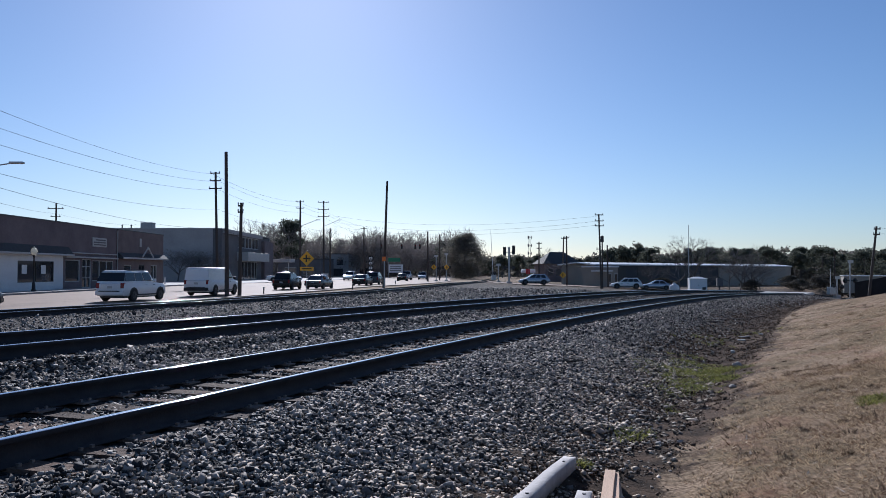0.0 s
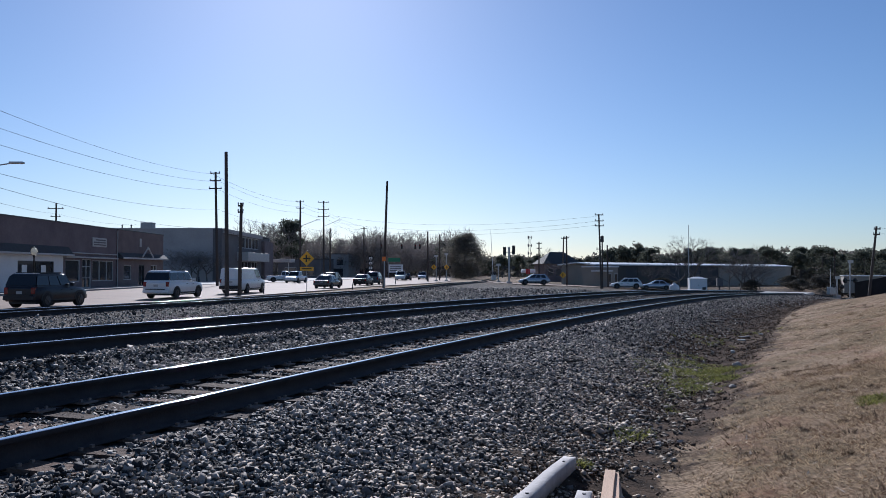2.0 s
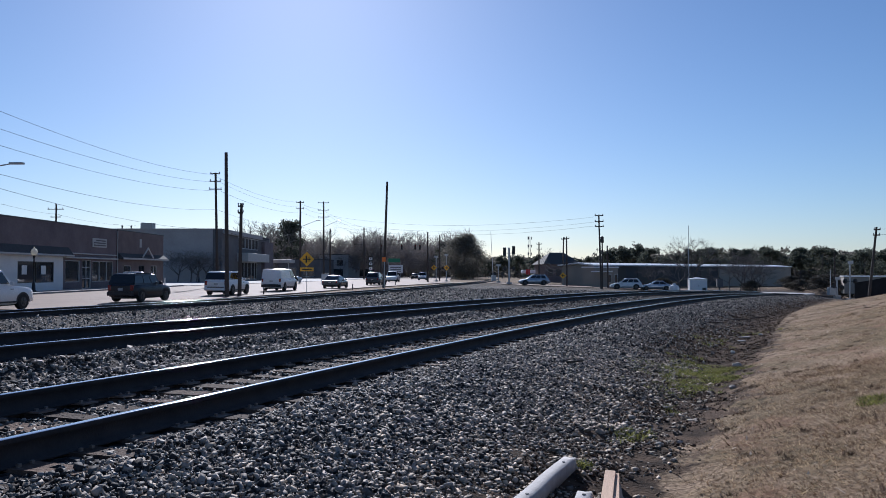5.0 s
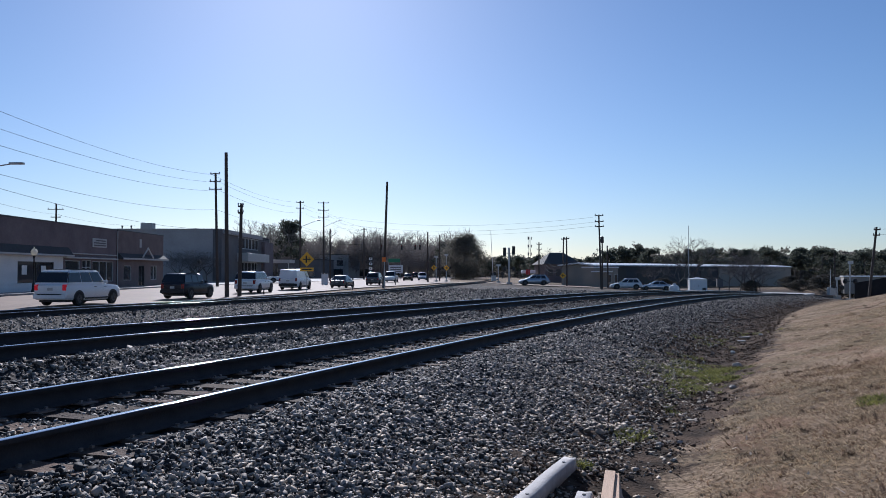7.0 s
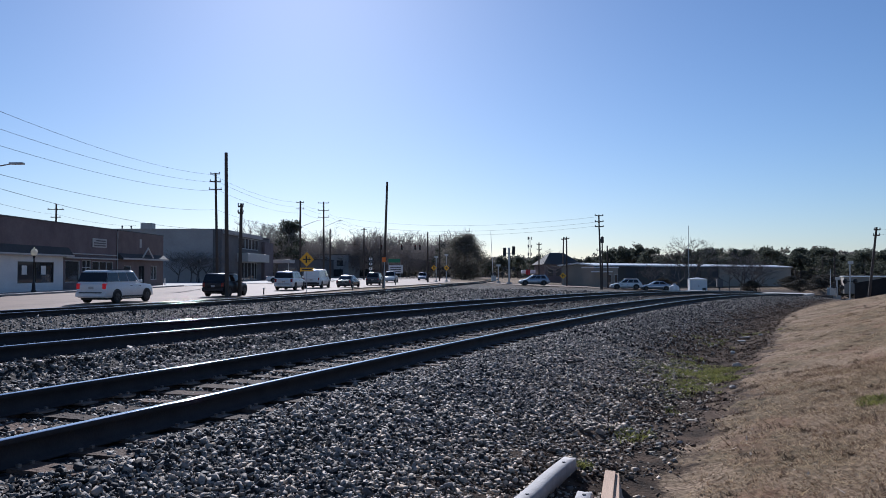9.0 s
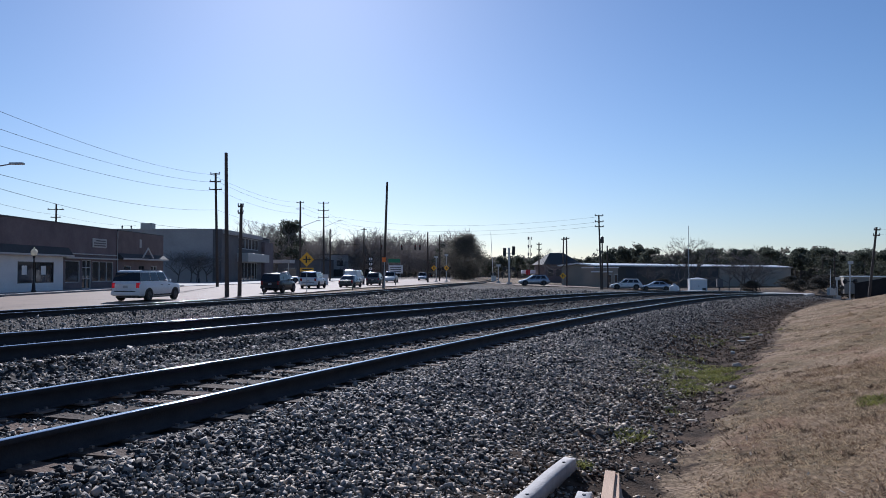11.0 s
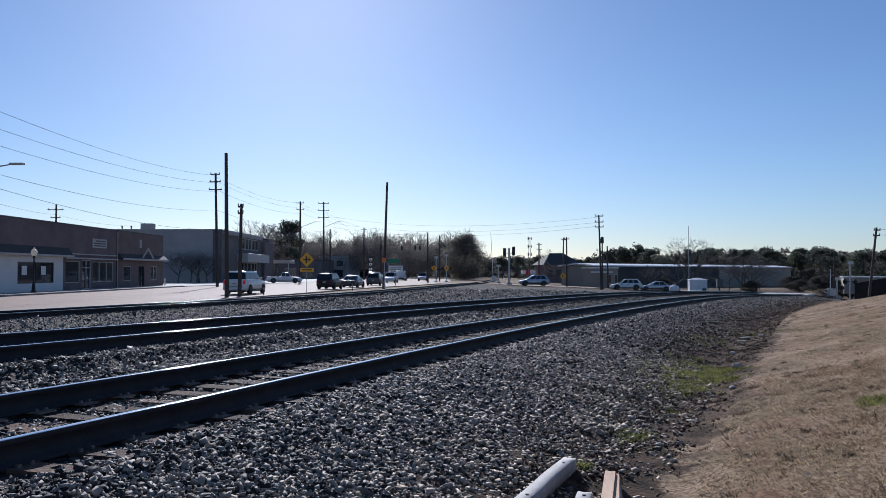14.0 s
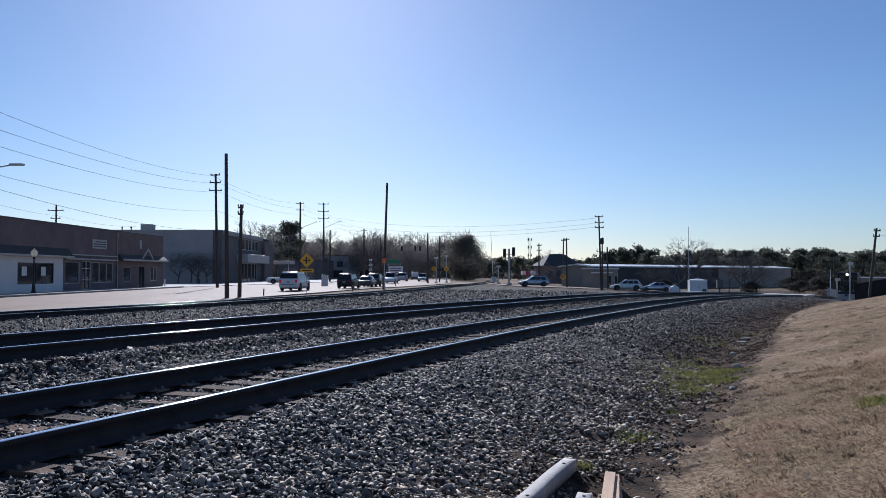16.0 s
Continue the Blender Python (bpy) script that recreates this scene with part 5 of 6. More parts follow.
# ---- scrap in the ditch ----
def scrap():
    g = lambda x, y: gz(x, y)
    # bent steel channel: a swept profile
    prof = [(-0.078, -0.1), (-0.075, 0.006), (-0.066, 0.018), (0.0, 0.012), (0.062, 0.018), (0.07, 0.006), (0.066, -0.11), (0.056, -0.11), (0.056, 0.0), (-0.06, 0.0), (-0.066, -0.1)]
    prof = [(0.82 * a, b) for a, b in prof]

    def bent(name, pts, label):
        n = 24
        t = np.linspace(0, 1, n)
        kx = spline([(p[0], p[1]) for p in pts], t)
        ky = spline([(p[0], p[2]) for p in pts], t)
        kz = spline([(p[0], p[3]) for p in pts], t)
        h = np.arctan2(np.gradient(kx), np.gradient(ky))
        me = sweep(name, np.c_[kx, ky, h, kz], prof, ["steel_old"])
        bm = bmesh.new()
        bm.from_mesh(me)
        bmesh.ops.holes_fill(bm, edges=[e for e in bm.edges if e.is_boundary])
        bm.to_mesh(me)
        bm.free()
        ob = tagged(new(name, me), label, "scrap metal")
        for f in (0.42, 0.93):
            i = int(f * (n - 1))
            hole = part("bolt_hole", lathe(bmesh.new(), [(0.014, 0.0), (0.014, 0.021)], 10, (kx[i], ky[i], kz[i] - 0.001)), "sign_black", ob)
        return ob

    bent("steel_channel", [(0, 0.25, 5.2, 0.33), (0.35, 0.59, 5.85, 0.335), (0.75, 0.9, 6.6, 0.33), (1, 1.14, 7.15, 0.32)], "bent pale grey steel channel lying in the ditch")
    bent("steel_channel", [(0, 0.83, 5.1, 0.3), (0.5, 0.95, 5.6, 0.305), (1, 1.09, 6.12, 0.3)], "short pale steel channel end beside the planks")
    for k, (px0, px1, w, zt) in enumerate(((1.47, 1.13, 0.09, 0.04), (1.52, 1.21, 0.055, 0.03), (1.53, 1.27, 0.045, 0.0))):
        pl = thing("plank", "split weathered wooden plank lying in the ditch", "plank", group="planks in the ditch")
        bm = bmesh.new()
        box(bm, -w / 2, w / 2, 0, 1.42, -0.02, 0.02, 0.004)
        part("board", bm, "new_wood", pl)
        pl.matrix_basis = Matrix.Translation((px1, 5.6, g(px1, 6) + 0.07 + zt)) @ Matrix.Rotation(-math.atan2(px0 - px1, 1.4), 4, "Z") @ Matrix.Rotation(radians(-0.5), 4, "X")


scrap()


# ---- vehicles ----
def slab(corners, u0, u1, v0, v1, out, thick=0.012):
    """A thin pane on a four-cornered face: corners go round it; u and v run 0 to 1 over it."""
    a, b, c, d = [Vector(p) for p in corners]
    nrm = (b - a).cross(d - a).normalized()
    at = lambda u, v: (a.lerp(b, u)).lerp(d.lerp(c, u), v)
    bm = bmesh.new()
    lo = [bm.verts.new(at(u, v) + nrm * (out - thick)) for u, v in ((u0, v0), (u1, v0), (u1, v1), (u0, v1))]
    hi = [bm.verts.new(at(u, v) + nrm * out) for u, v in ((u0, v0), (u1, v0), (u1, v1), (u0, v1))]
    bm.faces.new(lo[::-1])
    bm.faces.new(hi)
    for i in range(4):
        bm.faces.new((lo[i], lo[(i + 1) % 4], hi[(i + 1) % 4], hi[i]))
    return bm


STYLES = {
    # belt height, hood height, cabin base rear/front, roof rear/front (fractions of length), cabin half width at the roof, side panes
    "suv": (0.615, 0.60, -0.485, 0.205, -0.425, 0.085, 0.80, ((0.006, 0.335), (0.36, 0.63), (0.655, 0.93))),
    "crossover": (0.60, 0.56, -0.475, 0.27, -0.36, 0.05, 0.77, ((0.1, 0.36), (0.39, 0.64), (0.665, 0.92))),
    "van": (0.58, 0.55, -0.49, 0.31, -0.47, 0.17, 0.86, ((0.74, 0.95),)),
    "sedan": (0.63, 0.60, -0.40, 0.22, -0.22, 0.02, 0.76, ((0.12, 0.46), (0.5, 0.88))),
    "pickup": (0.58, 0.57, -0.10, 0.22, -0.06, 0.11, 0.82, ((0.06, 0.46), (0.5, 0.92))),
}


def vehicle(name, label, style, L, W, H, paint, lit=False, windows=True, group=""):
    belt, hood, cr, cf, rr, rf, tw, panes = STYLES[style]
    v = thing(name, label, "car" if style != "van" else "van", group=group)
    zb, zt, hw, r = 0.30 + 0.04 * (style != "sedan"), belt * H, W / 2, 0.32 + 0.07 * (style != "sedan")
    # lower body: sections along the length
    rows = [(-L / 2, zb + 0.12, zt - 0.10, hw * 0.90), (-L / 2 + 0.1, zb, zt - 0.02, hw * 0.97), (-L * 0.3, zb - 0.04, zt, hw), (0, zb - 0.06, zt, hw), (cf * L - 0.05, zb - 0.06, zt - 0.005, hw), (cf * L + 0.2, zb - 0.05, hood * H, hw * 0.985), (L / 2 - 0.35, zb - 0.02, hood * H - 0.09, hw * 0.95), (L / 2 - 0.08, zb + 0.02, hood * H - 0.2, hw * 0.88), (L / 2, zb + 0.14, hood * H - 0.36, hw * 0.80)]
    if style == "sedan":
        rows[0] = (-L / 2, zb + 0.15, zt - 0.14, hw * 0.86)
        rows[1] = (-L / 2 + 0.15, zb, zt - 0.03, hw * 0.95)
    if style == "pickup":
        rows[2] = (-L * 0.3, zb - 0.04, zt - 0.01, hw)
    bm = bmesh.new()
    rings = []
    for y, a, b, w in rows:
        m = (a + b) / 2
        ring = [(w * 0.9, a), (w, a + 0.12), (w * 1.005, m), (w * 0.995, b - 0.12), (w * 0.93, b - 0.015), (w * 0.5, b + 0.015), (-w * 0.5, b + 0.015), (-w * 0.93, b - 0.015), (-w * 0.995, b - 0.12), (-w * 1.005, m), (-w, a + 0.12), (-w * 0.9, a)]
        rings.append([bm.verts.new((x, y, z)) for x, z in ring])
    k = len(rings[0])
    for p, q in zip(rings, rings[1:]):
        for i in range(k):
            bm.faces.new((p[i], p[(i + 1) % k], q[(i + 1) % k], q[i]))
    bm.faces.new(rings[0][::-1])
    bm.faces.new(rings[-1])
    bmesh.ops.recalc_face_normals(bm, faces=bm.faces[:])
    body = part("body", bm, paint, v, smooth=True)
    # cabin
    z0, z1, wb, wt = zt - 0.03, H, hw * 0.95, hw * tw
    B = [(-wb, cr * L, z0), (wb, cr * L, z0), (wb, cf * L, z0), (-wb, cf * L, z0)]
    T = [(-wt, rr * L, z1 - 0.05), (wt, rr * L, z1 - 0.05), (wt, rf * L, z1 - 0.03), (-wt, rf * L, z1 - 0.03)]
    bm = bmesh.new()
    vb, vt = [bm.verts.new(p) for p in B], [bm.verts.new(p) for p in T]
    mid = [bm.verts.new((p[0] * 0.86, p[1] + (0.12 if i < 2 else -0.2), z1)) for i, p in enumerate(T)]
    bm.faces.new(vb[::-1])
    for i in range(4):
        bm.faces.new((vb[i], vb[(i + 1) % 4], vt[(i + 1) % 4], vt[i]))
        bm.faces.new((vt[i], vt[(i + 1) % 4], mid[(i + 1) % 4], mid[i]))
    bm.faces.new(mid)
    bmesh.ops.bevel(bm, geom=[e for e in bm.edges if e.verts[0] in vt or e.verts[1] in vt], offset=0.045, segments=3, affect="EDGES")
    part("cabin", bm, paint, v, smooth=True)
    if windows:
        part("rear_window", slab([B[0], B[1], T[1], T[0]], *((0.015, 0.985) if style == "suv" else (0.07, 0.93)), 0.14, 0.88, 0.012), "car_glass", v, "dark rear window")
    part("windscreen", slab([B[2], B[3], T[3], T[2]], 0.06, 0.94, 0.08, 0.92, 0.012), "car_glass", v)
    for a, b in panes:
        part("side_window", slab([B[1], B[2], T[2], T[1]], a, b, 0.14, 0.86, 0.022, 0.03), "car_glass", v)
        part("side_window", slab([B[3], B[0], T[0], T[3]], 1 - b, 1 - a, 0.14, 0.86, 0.022, 0.03), "car_glass", v)
    if style in ("suv", "crossover"):
        for sx in (-1, 1):
            part("roof_rail", a_box(sx * wt * 0.9 - 0.02, sx * wt * 0.9 + 0.02, rr * L + 0.3, rf * L - 0.3, H - 0.005, H + 0.045), "plastic", v)
    if style == "pickup":
        bed = bmesh.new()
        box(bed, -hw * 0.86, hw * 0.86, -L / 2 + 0.12, cr * L - 0.12, zt + 0.004, zt + 0.02)
        part("bed_cover", bed, "plastic", v, "black bed cover")
    # lamps, bumpers, plate, mirrors
    for sx in (-1, 1):
        x = sx * hw * 0.84
        part("tail_light", a_box(x - (0.14 if style == "suv" and sx > 0 else 0.08), x + (0.14 if style == "suv" and sx < 0 else 0.08), -L / 2 - 0.008, -L / 2 + 0.22, zt - 0.36, zt - 0.03, 0.03), "brake_lit" if lit else "tail_red", v, "red tail light")
        part("headlight", a_box(sx * hw * 0.68 - 0.16, sx * hw * 0.68 + 0.16, L / 2 - 0.14, L / 2 - 0.02, hood * H - 0.40, hood * H - 0.24, 0.02), "headlamp", v)
        part("mirror", a_box(sx * (hw + 0.11) - 0.1, sx * (hw + 0.11) + 0.1, cf * L - 0.42, cf * L - 0.28, zt + 0.0, zt + 0.18, 0.03), paint if style != "van" else "plastic", v)
        part("side_trim", a_box(sx * hw * 1.005 - 0.012, sx * hw * 1.005 + 0.012, -L * 0.2, L * 0.22, zb + 0.02, zb + 0.1), "plastic", v)
        for dy in (-0.02, 0.16):
            part("door_handle", a_box(sx * hw * 1.0 - 0.02, sx * hw * 1.0 + 0.025, dy * L - 0.1, dy * L + 0.1, zt - 0.2, zt - 0.17), "plastic" if paint == "white_paint" else paint, v)
    part("rear_bumper", a_box(-hw * 0.93, hw * 0.93, -L / 2 - 0.09, -L / 2 + 0.2, zb + 0.06, zb + 0.3, 0.04), paint if style != "van" else "plastic", v)
    part("bumper_step", a_box(-hw * 0.7, hw * 0.7, -L / 2 - 0.098, -L / 2 - 0.05, zb + 0.27, zb + 0.33), "plastic", v)
    part("front_bumper", a_box(-hw * 0.82, hw * 0.82, L / 2 - 0.15, L / 2 + 0.07, zb + 0.05, zb + 0.28, 0.04), paint, v)
    part("grille", a_box(-hw * 0.42, hw * 0.42, L / 2 - 0.1, L / 2 + 0.012, zb + 0.32, hood * H - 0.42), "plastic", v)
    part("number_plate", a_box(-0.16, 0.16, -L / 2 - 0.02, -L / 2 - 0.005, zt - 0.36, zt - 0.21), "trim", v)
    part("underbody", a_box(-hw * 0.8, hw * 0.8, -L * 0.45, L * 0.45, zb - 0.12, zb + 0.02), "plastic", v)
    # wheels
    for y in (-L * 0.30, L * 0.315):
        for sx in (-1, 1):
            bm = bmesh.new()
            n = 16
            cx, ring = sx * (hw * 1.005 + 0.006), []
            c0 = bm.verts.new((cx, y, r + 0.02))
            for i in range(n + 1):
                a = math.pi * i / n
                ring.append(bm.verts.new((cx, y + math.cos(a) * r * 1.22, r + math.sin(a) * r * 1.2)))
            for p, q in zip(ring, ring[1:]):
                bm.faces.new((c0, p, q) if sx < 0 else (c0, q, p))
            g = bmesh.ops.extrude_face_region(bm, geom=bm.faces[:])
            bmesh.ops.translate(bm, verts=[e for e in g["geom"] if isinstance(e, bmesh.types.BMVert)], vec=(-sx * 0.02, 0, 0))
            bmesh.ops.recalc_face_normals(bm, faces=bm.faces[:])
            part("wheel_arch", bm, "plastic", v)
            bm = lathe(bmesh.new(), [(r * 0.6, -0.12), (r * 0.93, -0.12), (r, -0.08), (r, 0.08), (r * 0.93, 0.12), (r * 0.6, 0.12)], 24)
            bmesh.ops.rotate(bm, verts=bm.verts[:], matrix=Matrix.Rotation(radians(90), 3, "Y"))
            w = part("wheel", bm, "rubber", v, smooth=True)
            w.location = (sx * (hw - 0.09), y, r)
            bm = bmesh.new()
            for q in range(5):
                a = q * math.tau / 5
                tube(bm, (sx * 0.118, 0, 0), (sx * 0.118, math.cos(a) * r * 0.6, math.sin(a) * r * 0.6), 0.045, 0.035, 5)
            tube(bm, (sx * 0.121, 0, 0), (sx * 0.127, 0, 0), r * 0.58, n=16)
            part("rim", bm, "rim", w, "alloy wheel rim")
    return v


white_suv = vehicle("suv", "white full-size SUV with dark rear windows", "suv", 4.95, 2.0, 1.9, "white_paint")
big_suv = vehicle("suv", "white extended SUV braking on the main road", "suv", 5.2, 2.05, 1.96, "white_paint", lit=True)
dark_suv = vehicle("suv", "dark navy compact SUV with roof rails", "suv", 4.3, 1.85, 1.75, "navy_paint")
black_suv = vehicle("suv", "black crossover SUV on the main road", "crossover", 4.6, 1.85, 1.72, "black_paint")
white_van = vehicle("van", "white windowless cargo van on the main road", "van", 5.9, 2.02, 2.12, "white_paint", windows=False)
dark_sedan = vehicle("sedan", "dark grey sedan waiting in traffic", "sedan", 4.8, 1.83, 1.45, "grey_paint")
shiny_sedan = vehicle("sedan", "black sedan with sunlit roof in traffic", "sedan", 4.7, 1.8, 1.45, "black_paint")
grey_suv = vehicle("suv", "grey SUV waiting at the junction", "crossover", 4.7, 1.88, 1.75, "grey_paint")
far_pickup = vehicle("pickup", "white pickup truck facing traffic at the junction", "pickup", 5.7, 2.0, 1.9, "white_paint")
oncoming = vehicle("pickup", "white oncoming pickup truck", "pickup", 5.7, 2.0, 1.85, "white_paint")
far_car = vehicle("sedan", "dark sedan far along the road", "sedan", 4.7, 1.8, 1.45, "black_paint")
far_car2 = vehicle("suv", "silver SUV far along the road", "suv", 4.6, 1.85, 1.7, "silver_paint")
parked_pickup = vehicle("pickup", "white parked pickup on the forecourt", "pickup", 5.6, 2.0, 1.8, "white_paint")
crossing_suv = vehicle("suv", "silver SUV stopped at the siding crossing", "crossover", 4.75, 1.88, 1.7, "silver_paint")
lot_suv = vehicle("suv", "white SUV parked before the warehouse", "crossover", 4.7, 1.88, 1.68, "white_paint")
lot_sedan = vehicle("sedan", "silver sedan parked before the warehouse", "sedan", 4.8, 1.83, 1.45, "silver_paint")


def park(v, x, y, rz, z=None):
    v.matrix_basis = pose(x, y, gz(x, y) if z is None else z, 0, 0, rz)


park(parked_pickup, -25.68, 128, -80, ROAD_Z + 0.09)
park(crossing_suv, 14.37, 125, 92, gz(14.37, 125) + 0.08)
park(lot_suv, 27.99, 121, 84)
park(lot_sedan, 32.48, 121, 84)
flag = thing("red_flag", "small red banner on a pole behind the crossing", "banner", pose(15.19, 140, gz(15.19, 140)))
part("pole", a_tube((0, 0, 0), (0, 0, 2.9), 0.03), "galvanised", flag)
part("cloth", a_box(-0.5, 0.2, -0.02, 0.02, 1.7, 2.6), "red_cloth", flag, "red cloth banner")
part("canopy", a_box(-1.0, 1.4, 2, 4, 1.9, 2.5, 0.1), "white_metal", flag, "white tent canopy")
for cx in (-0.9, 1.3):
    part("pole", a_tube((cx, 3, 0), (cx, 3, 2.0), 0.03), "galvanised", flag)


# ---- train ----
def locomotive():
    t = thing("locomotive", "black diesel locomotive approaching with lit headlight", "train")
    part("frame", a_box(-1.5, 1.5, -21, -0.3, 1.1, 1.5, 0.03), "black_metal", t)
    part("hood", a_box(-0.95, 0.95, -20.5, -5.2, 1.5, 4.4, 0.12), "black_paint", t, "long black engine hood")
    c = part("cab", a_box(-1.5, 1.5, -5.2, -2.4, 1.5, 4.6, 0.15), "black_paint", t)
    for sx in (-0.75, 0.75):
        part("windscreen", a_box(sx - 0.45, sx + 0.45, -2.41, -2.37, 3.4, 4.1), "car_glass", c)
        part("side_window", a_box(sx * 2 - 0.02, sx * 2 + 0.02, -4.6, -3.2, 3.3, 4.0), "car_glass", c)
    part("nose", a_box(-0.95, 0.95, -2.4, -0.9, 1.5, 3.2, 0.12), "black_paint", t)
    part("headlight", a_tube((0, -2.36, 4.3), (0, -2.28, 4.3), 0.2, n=14), "train_light", t, "glowing headlight")
    for sx in (-1.0, 1.0):
        part("ditch_light", a_tube((sx, -0.3, 1.65), (sx, -0.22, 1.65), 0.09, n=10), "headlamp", t)
        bm = bmesh.new()
        for k in range(5):
            y = -0.5 - 0.6 * k
            tube(bm, (sx * 1.45, y, 1.5), (sx * 1.45, y, 2.5), 0.025, n=5)
        tube(bm, (sx * 1.45, -0.5, 2.5), (sx * 1.45, -2.9, 2.5), 0.025, n=5)
        part("handrail", bm, "trim", t, "pale handrail")
        part("steps", a_box(sx * 1.2 - 0.3, sx * 1.2 + 0.3, -0.9, -0.35, 0.4, 1.1, 0.03), "trim", t)
    part("pilot", a_box(-1.4, 1.4, -0.5, -0.2, 0.15, 1.1, 0.05), "trim", t, "pale front pilot plate")
    part("coupler", a_box(-0.2, 0.2, -0.3, 0.4, 0.75, 1.05, 0.03), "black_metal", t)
    for y in (-4.2, -16.8):
        b = part("bogie", a_box(-1.2, 1.2, y - 2.2, y + 2.2, 0.35, 1.0, 0.05), "black_metal", t)
        for k in (-1.6, 0, 1.6):
            for sx in (-0.755, 0.755):
                bm = lathe(bmesh.new(), [(0.5, -0.06), (0.5, 0.06)], 18)
                bmesh.ops.rotate(bm, verts=bm.verts[:], matrix=Matrix.Rotation(radians(90), 3, "Y"))
                bmesh.ops.translate(bm, verts=bm.verts[:], vec=(sx, y + k, 0.5))
                part("wheel", bm, "plate", b)
    part("fuel_tank", a_box(-1.3, 1.3, -13, -8, 0.4, 1.1, 0.15), "black_metal", t)
    return t


loco = locomotive()


# ---- trees ----
def bare_tree_mesh(seed, height, spread, depth=6, r0=None):
    """A leafless tree with a broad lacy crown: trunk and crown meshes from forked, tapering limbs."""
    rng = random.Random(seed)
    segs = []

    def grow(a, d, length, r, level):
        bow = Vector((rng.uniform(-1, 1), rng.uniform(-1, 1), rng.uniform(-0.4, 0.6))) * 0.12
        m = a + d * length * 0.5 + bow * length * 0.5
        b = a + (d + bow).normalized() * length
        if level < 3:
            segs.append((a, m, r, r * 0.84, level))
            segs.append((m, b, r * 0.84, r * 0.68, level))
        else:
            segs.append((a, b, r, r * 0.6, level))
        if level >= depth:
            return
        for k in range(rng.choice((2, 3, 3)) if level else rng.choice((4, 5))):
            axis = Vector((rng.gauss(0, 1), rng.gauss(0, 1), rng.gauss(0, 0.5)))
            nd = (d + axis.normalized() * spread * rng.uniform(0.6, 1.25) + Vector((0, 0, 0.06))).normalized()
            f = rng.uniform(0.5, 1.0) if level else rng.uniform(0.6, 1)
            grow((a.lerp(m, f * 2) if f < 0.5 else m.lerp(b, f * 2 - 1)), nd, length * rng.uniform(0.62, 0.86), max(r * 0.58, 0.014), level + 1)

    grow(Vector((0, 0, -0.3)), Vector((rng.uniform(-0.06, 0.06), 0, 1)).normalized(), height * 0.32, r0 or height * 0.02, 0)
    k = height / max(q[1].z for q in segs)
    limbs, twigs = bmesh.new(), bmesh.new()
    for a, b, ra, rb, level in segs:
        tube(limbs if level < 2 else twigs, a * k, b * k, ra, rb, 6 if level < 2 else 3, cap=False)
    return mesh_of(limbs, "trunk", "bark"), mesh_of(twigs, "crown", "twig")


def leaf_cloud(rng, centres, radii, count, size):
    n = len(centres)
    c = np.repeat(np.asarray(centres, float), count, 0)
    r = np.repeat(np.asarray(radii, float), count, 0)
    d = rng.normal(size=(n * count, 3))
    d /= np.linalg.norm(d, axis=1)[:, None]
    p = c + d * r[:, None] * rng.uniform(0.45, 1.05, (n * count, 1)) * (1, 1, 0.75)
    tri = np.einsum("nij,kj->nki", turns(rng, n * count), np.array([(-1, -0.5, 0), (1, -0.5, 0), (0, 0.9, 0)])) * (size * rng.uniform(0.6, 1.3, (n * count, 1, 1)))
    return (p[:, None] + tri).reshape(-1, 3)


def leafy_mesh(seed, height, width, base, clumps, count, size, mat, cone=False):
    rng = np.random.default_rng(seed)
    t = rng.random(clumps) ** 0.8
    z = base + (height - base) * t
    rad = width / 2 * (np.sin(np.clip(t, 0.05, 0.97) * math.pi) ** 0.6 if not cone else (1.0 - 0.75 * t) * (0.6 + 0.4 * (t > 0.1)))
    a = rng.uniform(0, math.tau, clumps)
    q = rad * np.sqrt(rng.uniform(0.1, 1, clumps)) * rng.uniform(0.7, 1.12, clumps)
    v = leaf_cloud(rng, np.c_[np.cos(a) * q, np.sin(a) * q, z], rng.uniform(0.10, 0.19, clumps) * width, count, size)
    return quads_mesh("crown", v, np.arange(len(v)).reshape(-1, 3), [mat], 3)


def trunk_mesh(h, r):
    bm = tube(bmesh.new(), (0, 0, -0.4), (0.05, 0, h * 0.5), r, r * 0.7, 8)
    tube(bm, (0.05, 0, h * 0.5), (0, 0.05, h), r * 0.7, r * 0.25, 8)
    for k in range(9):
        a = k * 2.4
        z = h * (0.45 + 0.055 * k)
        tube(bm, (0, 0, z), (math.cos(a) * h * 0.13, math.sin(a) * h * 0.13, z + h * 0.06), r * 0.25, r * 0.08, 5)
    return mesh_of(bm, "trunk", "bark")


BARE = [bare_tree_mesh(k, 10, 0.6 + 0.06 * (k % 3), 6) for k in range(4)]
SMALL = [bare_tree_mesh(20 + k, 10, 0.8, 6, 0.16) for k in range(2)]


def pine_mesh(seed, height, width, base):
    """A loblolly pine: a bare bole under a rounded crown of needle clumps with gaps."""
    rng = np.random.default_rng(seed)
    n = 34
    t = rng.random(n) ** 0.7
    rad = width / 2 * np.sqrt(np.clip(1 - (1.25 * t - 0.3) ** 2, 0.05, 1))
    a = rng.uniform(0, math.tau, n)
    q = rad * rng.uniform(0.35, 1.0, n)
    z = base + (height - base) * t * rng.uniform(0.9, 1, n)
    v = leaf_cloud(rng, np.c_[np.cos(a) * q, np.sin(a) * q, z - 0.5], rng.uniform(0.12, 0.21, n) * width, 90, 0.2)
    return quads_mesh("crown", v, np.arange(len(v)).reshape(-1, 3), ["needles"], 3)


